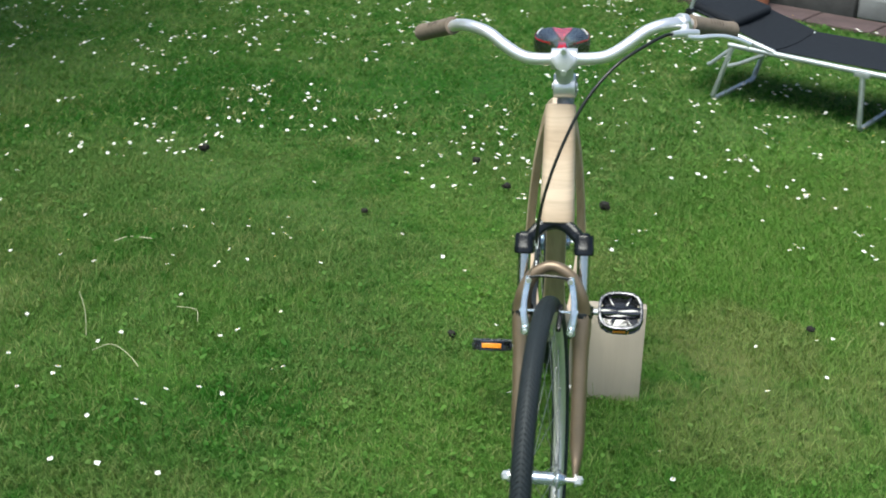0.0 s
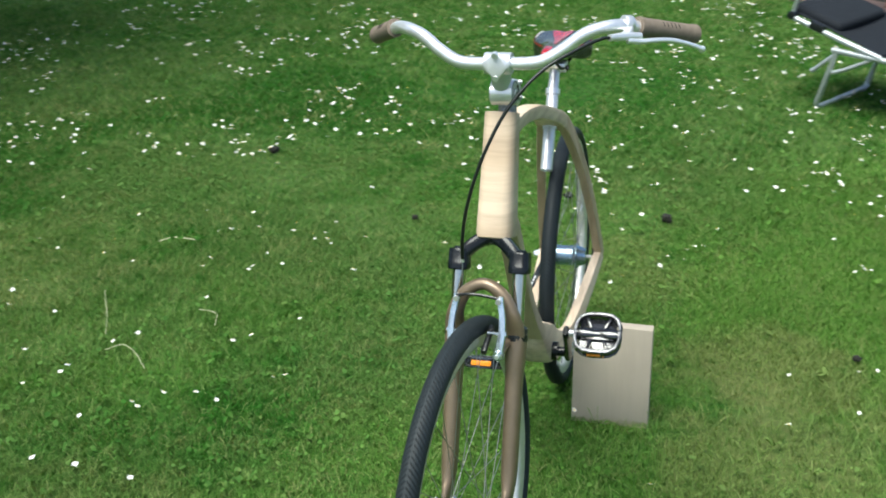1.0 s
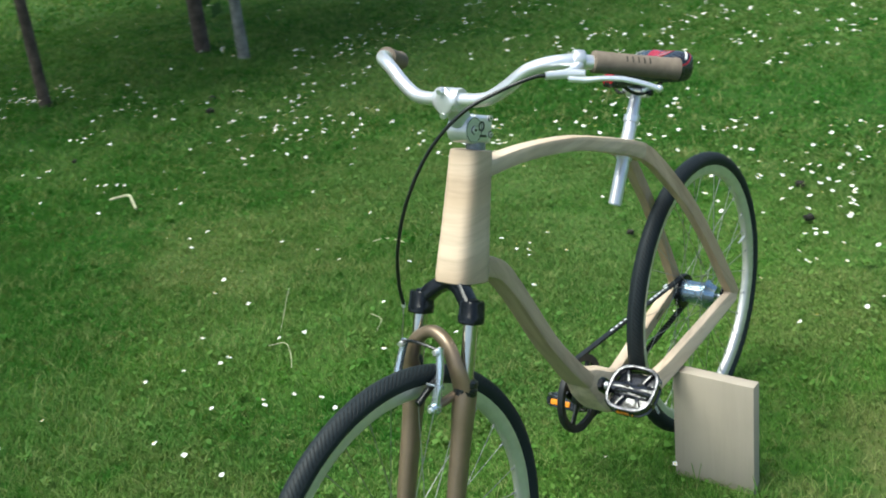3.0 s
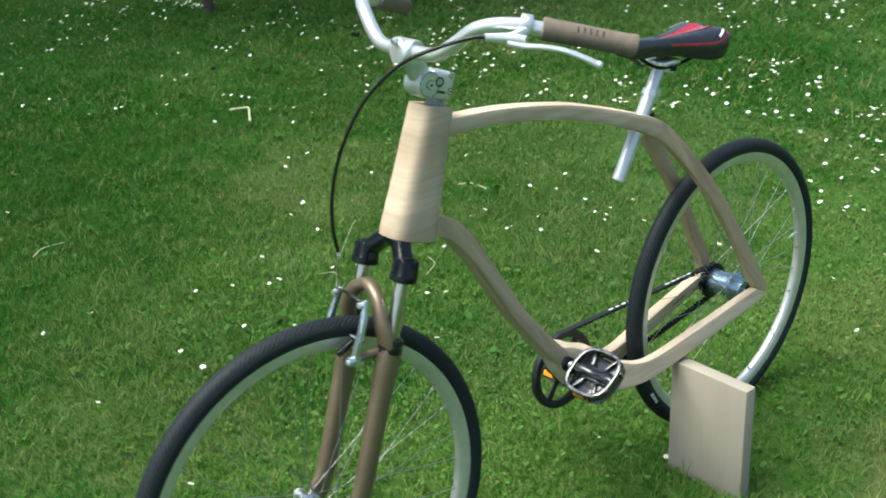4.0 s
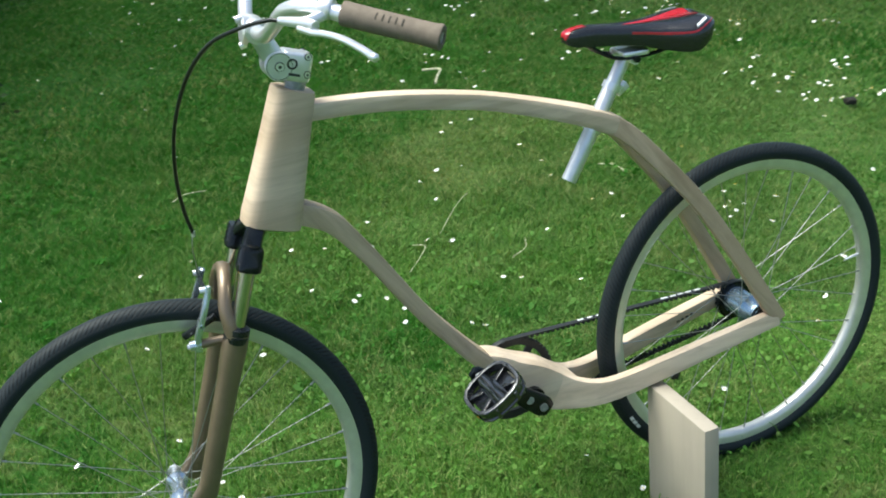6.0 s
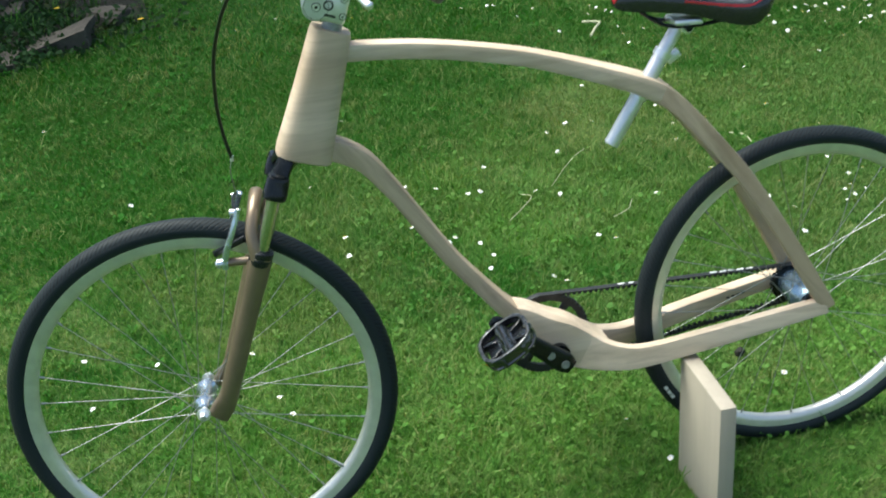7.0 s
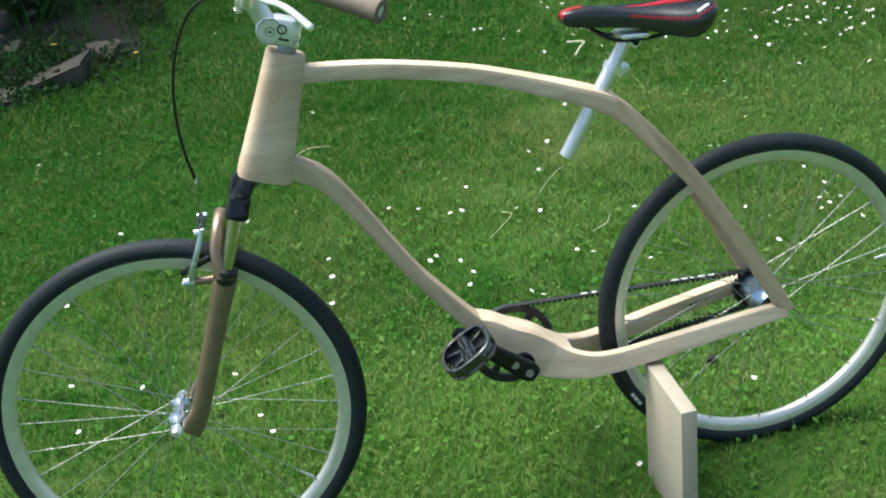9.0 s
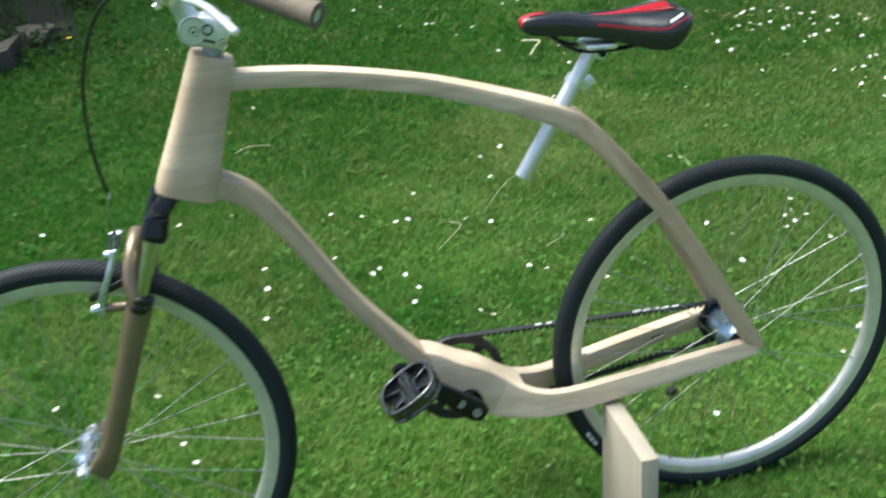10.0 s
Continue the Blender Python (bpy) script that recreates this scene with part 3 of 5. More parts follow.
    sweep(bm, line, 28, 9.0)
    part("down_tube", bm, ash_brown, bicycle, "bent wooden down tube")
    bm = bmesh.new()
    line = spline([R(0.580, 0, 0.080, 0.026, 0.016), R(0.558, 0, 0.060, 0.030, 0.027), R(0.533, 0, 0.034, 0.033, 0.036), R(0.497, 0, 0.005, 0.0345, 0.0455), R(0.455, 0, -0.0200, 0.0345, 0.0400),
                   R(0.425, 0, -0.0335, 0.0345, 0.0325), R(0.408, 0, -0.039, 0.034, 0.0275), R(0.399, 0, -0.0405, 0.028, 0.022), R(0.394, 0, -0.039, 0.016, 0.012)], 6)
    sweep(bm, line, 28, 8.0)
    part("bottom_bracket_shell", bm, ash_along, bicycle, "carved wooden bottom bracket block")


wooden_frame()


def wheel(name, m, shell):
    """A spoked wheel round the local y axis; shell: half width and radius of the hub's body, flange radius and flange places."""
    put = m @ pose(0, 0, 0, 90, 0, 0)
    bm = bmesh.new()
    lathe(bm, [(0.3150, -0.0125), (0.3170, -0.0128), (0.3170, -0.0105), (0.308, -0.009), (0.308, 0.009), (0.3170, 0.0105), (0.3170, 0.0128), (0.3150, 0.0125),
               (0.3030, 0.0118), (0.2945, 0.0085), (0.2915, 0.004), (0.2915, -0.004), (0.2945, -0.0085), (0.3030, -0.0118)], 96, put, True)
    ob = part(name, bm, rim_alloy, bicycle, "silver alloy rim with steel spokes and black tyre")
    bm = bmesh.new()
    n, k, rings = 128, 20, []
    uv = bm.loops.layers.uv.new("tread")
    for i in range(n):
        a = 2 * math.pi * i / n
        ring = []
        for j in range(k):
            q = radians(-140 + 280 * j / (k - 1))
            rr, h = 0.3280 + 0.0180 * math.cos(q), 0.0185 * math.sin(q)
            ring.append(bm.verts.new(put @ Vector((rr * math.cos(a), rr * math.sin(a), h))))
        rings.append(ring)
    for i in range(n):
        for j in range(k - 1):
            f = bm.faces.new((rings[i][j], rings[(i + 1) % n][j], rings[(i + 1) % n][j + 1], rings[i][j + 1]))
            for loop, (du, dv) in zip(f.loops, ((0, 0), (1, 0), (1, 1), (0, 1))):
                loop[uv].uv = ((i + du) / n, (j + dv) / (k - 1))
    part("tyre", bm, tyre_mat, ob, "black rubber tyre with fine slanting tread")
    half, body, flange, fl, axle, material = shell
    bm = bmesh.new()
    lathe(bm, [(0.006, -half), (body * 0.75, -half + 0.002), (body, fl[0] - 0.006), (flange, fl[0] - 0.0018), (flange, fl[0] + 0.0018), (body, fl[0] + 0.008),
               (body * 0.96, 0.5 * (fl[0] + fl[1])), (body, fl[1] - 0.008), (flange, fl[1] - 0.0018), (flange, fl[1] + 0.0018), (body, fl[1] + 0.006), (body * 0.75, half - 0.002), (0.006, half)], 32, put)
    part("hub", bm, material, ob)
    bm = bmesh.new()
    lathe(bm, [(0.0048, -axle), (0.0048, axle)], 12, put)
    for s in (1, -1):
        lathe(bm, [(0.0095, s * (axle - 0.013)), (0.0095, s * (axle - 0.004)), (0.0055, s * axle)], 6, put)
        lathe(bm, [(0.0125, s * (axle - 0.0155)), (0.0125, s * (axle - 0.013))], 16, put)
    part("axle", bm, alloy, ob)
    for i in range(32):
        s, pair = (1, i // 2) if i % 2 else (-1, i // 2)
        lead = 1 if pair % 2 else -1
        rim_a = 2 * math.pi * (i + 0.5) / 32
        hub_a = rim_a + lead * radians(62)
        z = fl[1] if s > 0 else fl[0]
        a = put @ Vector((flange * 0.9 * math.cos(hub_a), flange * 0.9 * math.sin(hub_a), z))
        b = put @ Vector((0.294 * math.cos(rim_a), 0.294 * math.sin(rim_a), 0.003 * s))
        bm = bmesh.new()
        rod(bm, a, b, 0.0008, 8)
        d = (b - a).normalized()
        rod(bm, b - d * 0.012, b + d * 0.002, 0.0019, 6)
        part("spoke", bm, steel, ob)
    return ob


rear_wheel = wheel("rear_wheel", Matrix.Translation(P(0.0, -0.010, -0.001)) @ pose(0, 0, 0, 0, 4, 0) @ Matrix.Diagonal((0.973, 1, 0.973, 1)), (0.052, 0.028, 0.035, (-0.026, 0.038), 0.088, hub_blue))
front_wheel = wheel("front_wheel", FORK @ Matrix.Translation(P(1.154, -0.004, 0.009)) @ pose(0, 0, 0, 0, 11, 0) @ Matrix.Diagonal((1.008, 1, 1.008, 1)), (0.045, 0.013, 0.019, (-0.030, 0.030), 0.078, arm_alloy))


def sidewall_print(parent):
    """Three short pale bars of lettering on the rear tyre's left wall."""
    for k in range(3):
        a = radians(-33 + 2.2 * k)
        m = Matrix.Translation(P(0.0, 0.0078, -0.003)) @ pose(0, 0, 0, 0, -math.degrees(a), 0)
        bm = block(bmesh.new(), (0.007, 0.0012, 0.010), m @ Matrix.Translation((0.3205, 0, 0)) @ pose(0, 0, 0, 0, 0, -14))
        part("tyre_print", bm, white_print, parent)


sidewall_print(rear_wheel)


def valve(parent, m):
    bm = bmesh.new()
    put = m @ pose(0, 0, 0, 90, 0, 0)
    lathe(bm, [(0.0032, 0), (0.0032, 0.022), (0.0024, 0.024), (0.0024, 0.036)], 10, put @ along((0.292, 0, 0), (0, 0, 0)))
    part("valve", bm, alloy_satin, parent)


valve(rear_wheel, Matrix.Translation(P(0, -0.010, -0.001)) @ pose(0, 0, 0, 0, 186, 0) @ Matrix.Diagonal((0.973, 1, 0.973, 1)))
valve(front_wheel, FORK @ Matrix.Translation(P(1.154, -0.004, 0.009)) @ pose(0, 0, 0, 0, 140, 0) @ Matrix.Diagonal((1.008, 1, 1.008, 1)))


def fork():
    def leg(w, s, ahead=0.0):
        return P(0.9660 + (0.411 - w) * 0.372 + ahead, 0.057 * s, w)

    bm = bmesh.new()
    crown = spline([(*P(0.964, 0.058, 0.414), 0.0160, 0.0120), (*P(0.955, 0.040, 0.432), 0.0155, 0.0125), (*P(0.944, 0.021, 0.444), 0.0155, 0.0130), (*P(0.937, 0, 0.448), 0.019, 0.0140),
                    (*P(0.944, -0.021, 0.444), 0.0155, 0.0130), (*P(0.955, -0.040, 0.432), 0.0155, 0.0125), (*P(0.964, -0.058, 0.414), 0.0160, 0.0120)], 6)
    sweep(bm, crown, 18, 4.0, (1, 0, 0.35))
    rod(bm, P(0.925, 0, 0.445), P(0.912, 0, 0.482), 0.0165, 20)
    for s in (1, -1):
        sweep(bm, [(*leg(w, s), q, q * 1.06) for w, q in ((0.396, 0.0172), (0.398, 0.0190), (0.408, 0.0193), (0.409, 0.0186), (0.428, 0.0182), (0.432, 0.0165))], 24, 3.6)
        lathe(bm, [(0.011, 0), (0.011, 0.003), (0.009, 0.004)], 16, along(leg(0.4315, s), leg(0.46, s)))
    ob = part("fork_crown", turned(bm, FORK), black_metal, bicycle, "black suspension fork crown")
    for s in (1, -1):
        bm = bmesh.new()
        rod(bm, leg(0.275, s), leg(0.41, s), 0.0125, 20)
        part("stanchion", turned(bm, FORK), gold_tube, ob, "polished fork stanchion")
        bm = bmesh.new()
        line = spline([(*leg(0.300, s), 0.0185, 0.0185), (*leg(0.285, s), 0.0195, 0.0205), (*leg(0.255, s), 0.0185, 0.0205), (*leg(0.215, s), 0.0160, 0.0185), (*leg(0.13, s), 0.0150, 0.0175),
                       (*leg(0.065, s), 0.0145, 0.0170), (*leg(0.036, s, 0.001), 0.0120, 0.0175), (*leg(0.016, s, 0.006), 0.0085, 0.0200), (*leg(-0.002, s, 0.012), 0.0055, 0.0190)], 5)
        sweep(bm, line, 18, 2.4)
        lower = part("fork_lower", turned(bm, FORK), bronze, bicycle, "bronze painted fork leg")
        bm = bmesh.new()
        lathe(bm, [(0.0185, -0.004), (0.0208, 0.0), (0.0208, 0.010), (0.0190, 0.0115), (0.0206, 0.013), (0.0206, 0.022), (0.0150, 0.026)], 22, along(leg(0.284, s), leg(0.35, s)))
        part("dust_seal", turned(bm, FORK), black_plastic, lower)
        # rim brake arm on its boss
        bm = bmesh.new()
        rod(bm, P(1.066, 0.043 * s, 0.286), P(1.084, 0.043 * s, 0.286), 0.0085, 14)
        line = spline([R(1.072, 0.043 * s, 0.276, 0.0075, 0.006), R(1.070, 0.0435 * s, 0.292, 0.0078, 0.006), R(1.062, 0.047 * s, 0.316, 0.0066, 0.0055), R(1.050, 0.046 * s, 0.342, 0.0060, 0.0052),
                       R(1.041, 0.042 * s, 0.364, 0.0058, 0.0052), R(1.036, 0.039 * s, 0.378, 0.0066, 0.0055)], 5)
        sweep(bm, line, 12, 4.0)
        part("brake_boss", turned(rod(bmesh.new(), P(1.018, 0.046 * s, 0.286), P(1.068, 0.043 * s, 0.286), 0.0075, 12), FORK), bronze, lower)
        arm = part("brake_arm", turned(bm, FORK), arm_alloy, bicycle, "silver rim brake arm")
        bm = bmesh.new()
        rod(bm, P(1.060, 0.055 * s, 0.318), P(1.060, 0.020 * s, 0.318), 0.0026, 8)
        rod(bm, P(1.060, 0.055 * s, 0.318), P(1.060, 0.051 * s, 0.318), 0.0048, 6)
        part("pad_bolt", turned(bm, FORK), arm_alloy, arm)
        bm = bmesh.new()
        block(bm, (0.062, 0.009, 0.011), Matrix.Translation(P(1.062, 0.0205 * s, 0.306)) @ pose(0, 0, 0, 0, 22, 0), 0.002)
        part("brake_pad", turned(bm, FORK), black_plastic, arm)
        bm = bmesh.new()
        rod(bm, P(1.082, 0.043 * s, 0.286), P(1.088, 0.043 * s, 0.286), 0.0042, 6)
        part("pivot_bolt", turned(bm, FORK), alloy, arm)
        bm = rod(bmesh.new(), P(1.034, 0.039 * s, 0.374), P(1.050, 0.039 * s, 0.374), 0.0050, 8)
        part("link_bolt", turned(bm, FORK), alloy, arm)
    bm = bmesh.new()
    arch = spline([R(1.022, 0.058, 0.258, 0.012, 0.013), R(1.016, 0.057, 0.297, 0.0125, 0.0185), R(1.018, 0.051, 0.338, 0.0110, 0.0150), R(1.010, 0.033, 0.371, 0.0110, 0.0120), R(1.004, 0.0, 0.386, 0.012, 0.0105),
                   R(1.010, -0.033, 0.371, 0.0110, 0.0120), R(1.018, -0.051, 0.338, 0.0110, 0.0150), R(1.016, -0.057, 0.297, 0.0125, 0.0185), R(1.022, -0.058, 0.258, 0.012, 0.013)], 6)
    sweep(bm, arch, 14, 2.4, (1, 0, 0.3))
    part("fork_arch", turned(bm, FORK), bronze, bicycle, "bronze brake arch over the front tyre")
    wire = tube([FORK @ P(1.042, -0.039, 0.378), FORK @ P(1.044, -0.014, 0.383), FORK @ P(1.044, 0.014, 0.382), FORK @ P(1.042, 0.039, 0.377)], 0.0028, 8)
    part("brake_link", wire, black_plastic, bicycle)


fork()


def handlebar():
    half = [(0.886, 0.0, 0.756), (0.886, 0.055, 0.756), (0.884, 0.085, 0.762), (0.876, 0.118, 0.780), (0.866, 0.150, 0.801), (0.850, 0.185, 0.809), (0.824, 0.212, 0.805), (0.800, 0.231, 0.796), (0.742, 0.277, 0.777), (0.696, 0.312, 0.758)]

    def right(u, v, w):
        """The other half of the bar, swept a little farther back and down."""
        return P(u - 0.028 * v - 0.136 * max(0, v - 0.14), -0.955 * v - 0.05 * max(0, v - 0.14), w - 0.02 * max(0, v - 0.17))

    pts = [right(*h) for h in half[:0:-1]] + [P(*h) for h in half]
    bm = tube(pts, 0.0115, 16, 5, (1, 0, 0.2))
    ob = part("handlebar", turned(bm, GRASP), alloy, bicycle, "swept-back polished alloy handlebar")
    for s in (1, -1):
        a, b = (P if s > 0 else right)(0.803, 0.2285, 0.7985), (P if s > 0 else right)(0.6945, 0.3135, 0.7570)
        d = (b - a).length
        outline = [(0.0118, 0.0), (0.0172, 0.001), (0.0178, 0.006), (0.0172, 0.012), (0.0170, 0.03)]
        outline += [(0.0165, 0.10), (0.0168, d - 0.012), (0.0180, d - 0.006), (0.0176, d - 0.001), (0.0150, d), (0.0095, d), (0.0095, d - 0.008)]
        bm = lathe(bmesh.new(), outline, 22, along(a, b))
        grip = part("grip", turned(bm, GRASP), grip_brown, ob, "brown rubber grip with short slots")
        d_ = (b - a).normalized()
        up_ = (Vector((0, 0, 1)) - d_ * d_.z).normalized()
        out_ = Vector((0.62, 0.74 * s, 0))
        out_ = (out_ - d_ * out_.dot(d_) - up_ * out_.dot(up_)).normalized()
        # each slot is a dark bar, coloured for the shade inside it
        for i in range(5):
            c = a + d_ * (0.052 + 0.0095 * i)
            line = [c + (up_ * math.sin(q) + out_ * math.cos(q)) * 0.0163 for q in (radians(k) for k in (24, 36, 48, 60))]
            part("grip_slot", turned(sweep(bmesh.new(), [(*p, 0.0013, 0.0011) for p in line], 6, 3.0, tuple(d_)), GRASP), slot_brown, grip)
    # stem: spacer, base block, pivot and clamp
    bm = bmesh.new()
    side = pose(0, 0, 0, 90, 0, 0)
    lathe(bm, [(0.0215, -0.0206), (0.0228, -0.0195), (0.0228, 0.0195), (0.0215, 0.0206)], 28, Matrix.Translation(P(0.862, 0, 0.697)) @ side)
    sweep(bm, [R(0.862, 0, 0.697, 0.017, 0.018), R(0.874, 0, 0.730, 0.0165, 0.016), R(0.886, 0, 0.756, 0.018, 0.016)], 16, 3.0)
    lathe(bm, [(0.0185, -0.024), (0.0195, -0.022), (0.0195, 0.022), (0.0185, 0.024)], 26, Matrix.Translation(P(0.886, 0, 0.756)) @ side)
    sweep(bm, [R(0.896, 0, 0.7555, 0.022, 0.023), R(0.905, 0, 0.758, 0.022, 0.023), R(0.9075, 0, 0.7585, 0.017, 0.018)], 24, 1.35)
    stem = part("stem", turned(bm, BARS), stem_grey, bicycle, "adjustable grey alloy stem")
    bm = bmesh.new()
    block(bm, (0.048, 0.040, 0.046), Matrix.Translation(P(0.836, 0, 0.690)) @ pose(0, 0, 0, 0, -20, 0), 0.006, 3)
    part("stem_base", turned(bm, BARS), alloy_satin, stem, "silver stem block")
    bm = rod(bmesh.new(), P(0.846, 0, 0.641), P(0.837, 0, 0.668), 0.0165, 24)
    part("headset_spacer", turned(bm, BARS), bolt_grey, bicycle, "grey metal headset spacer")
    bm = rod(bmesh.new(), P(0.8445, 0, 0.6455), P(0.843, 0, 0.650), 0.0172, 24)
    part("spacer_ring", turned(bm, BARS), black_metal, bicycle)
    for s in (1, -1):
        for u, w, r, m in ((0.862, 0.697, 0.0062, alloy), (0.816, 0.703, 0.0045, alloy), (0.822, 0.676, 0.0045, alloy)):
            bm = rod(bmesh.new(), P(u, 0.016 * s, w), P(u, (0.0240 if r > 0.006 else 0.0222) * s, w), r, 12)
            part("stem_bolt", turned(bm, BARS), m, stem)
            q = (0.0207 if r > 0.006 else 0.0202) * s
            bm = lathe(bmesh.new(), [(r, 0), (r + 0.0013, 0), (r + 0.0013, 0.0006), (r, 0.0006)], 20, along(P(u, q, w), P(u, q * 1.5, w)), True)
            part("bolt_recess", turned(bm, BARS), dark_print, stem)
            bm = rod(bmesh.new(), P(u, q, w), P(u, (0.0245 if r > 0.006 else 0.0227) * s, w), r * 0.45, 6)
            part("bolt_socket", turned(bm, BARS), dark_print, stem)
        bm = lathe(bmesh.new(), [(0.0055, 0), (0.0085, 0), (0.0085, 0.0006), (0.0055, 0.0006)], 20, along(P(0.842, 0.0202 * s, 0.697), P(0.842, 0.03 * s, 0.697)), True)
        part("badge_ring", turned(bm, BARS), dark_print, stem)
        bm = lathe(bmesh.new(), [(0.0196, 0), (0.0203, 0), (0.0203, 0.0006), (0.0196, 0.0006)], 30, along(P(0.862, 0.0207 * s, 0.697), P(0.862, 0.03 * s, 0.697)), True)
        part("pivot_line", turned(bm, BARS), dark_print, stem)
        bm = block(bmesh.new(), (0.018, 0.0008, 0.004), Matrix.Translation(P(0.842, 0.0204 * s, 0.680)) @ pose(0, 0, 0, 0, -20, 0))
        part("badge_bar", turned(bm, BARS), dark_print, stem)
    for w in (0.777, 0.737):
        bm = rod(bmesh.new(), P(0.902, 0, w), P(0.912, 0, w - 0.002), 0.0055, 10)
        part("clamp_bolt", turned(bm, BARS), alloy, stem)
    # brake lever on the left
    bm = bmesh.new()
    lathe(bm, [(0.0135, -0.009), (0.0150, -0.007), (0.0150, 0.007), (0.0135, 0.009)], 20, along(P(0.820, 0.215, 0.807), P(0.795, 0.236, 0.799)) @ Matrix.Translation((0, 0, 0.0)))
    sweep(bm, spline([R(0.826, 0.220, 0.800, 0.008, 0.008), R(0.845, 0.220, 0.796, 0.008, 0.007), R(0.858, 0.216, 0.796, 0.008, 0.006)], 4), 12, 3.0, (0, 1, 0.1))
    sweep(bm, spline([R(0.884, 0.196, 0.799, 0.0055, 0.0055), R(0.872, 0.207, 0.797, 0.0075, 0.0065), R(0.858, 0.222, 0.795, 0.0085, 0.007), R(0.846, 0.243, 0.792, 0.0075, 0.006)], 4), 12, 3.0, (0.6, 0.7, 0))
    lever = part("brake_lever", turned(bm, GRASP), alloy_satin, ob, "silver brake lever on the handlebar")
    bm = bmesh.new()
    sweep(bm, spline([R(0.862, 0.222, 0.789, 0.0075, 0.005), R(0.850, 0.245, 0.784, 0.007, 0.0045), R(0.838, 0.270, 0.783, 0.006, 0.004), R(0.824, 0.297, 0.778, 0.0058, 0.004),
                      R(0.808, 0.324, 0.766, 0.0058, 0.004), R(0.799, 0.338, 0.757, 0.006, 0.0045)], 5), 12, 3.0, (0.8, 0.5, 0))
    bmesh.ops.create_uvsphere(bm, u_segments=12, v_segments=8, radius=0.0062, matrix=Matrix.Translation(P(0.798, 0.339, 0.7565)))
    part("lever_blade", turned(bm, GRASP), alloy, lever)
    cable = [GRASP @ P(0.884, 0.196, 0.799), GRASP @ P(0.897, 0.183, 0.8), P(0.940, 0.147, 0.797), P(0.978, 0.095, 0.770), P(1.010, 0.043, 0.713), P(1.034, 0.004, 0.635), P(1.043, -0.022, 0.555), P(1.041, -0.034, 0.49), P(1.034, -0.037, 0.446)]
    part("brake_cable", tube(cable, 0.0031, 10, 8, (0, 0.7, 0.7)), cable_black, bicycle, "thin black brake cable in a wide loop")
    wire = tube([P(1.034, -0.037, 0.446), P(1.040, -0.038, 0.42), FORK @ P(1.042, -0.039, 0.382)], 0.0009, 6)
    part("inner_wire", wire, steel, bicycle)
    bm = rod(bmesh.new(), P(1.0338, -0.037, 0.450), P(1.0343, -0.037, 0.440), 0.0032, 8)
    part("cable_ferrule", bm, alloy_satin, bicycle)


handlebar()


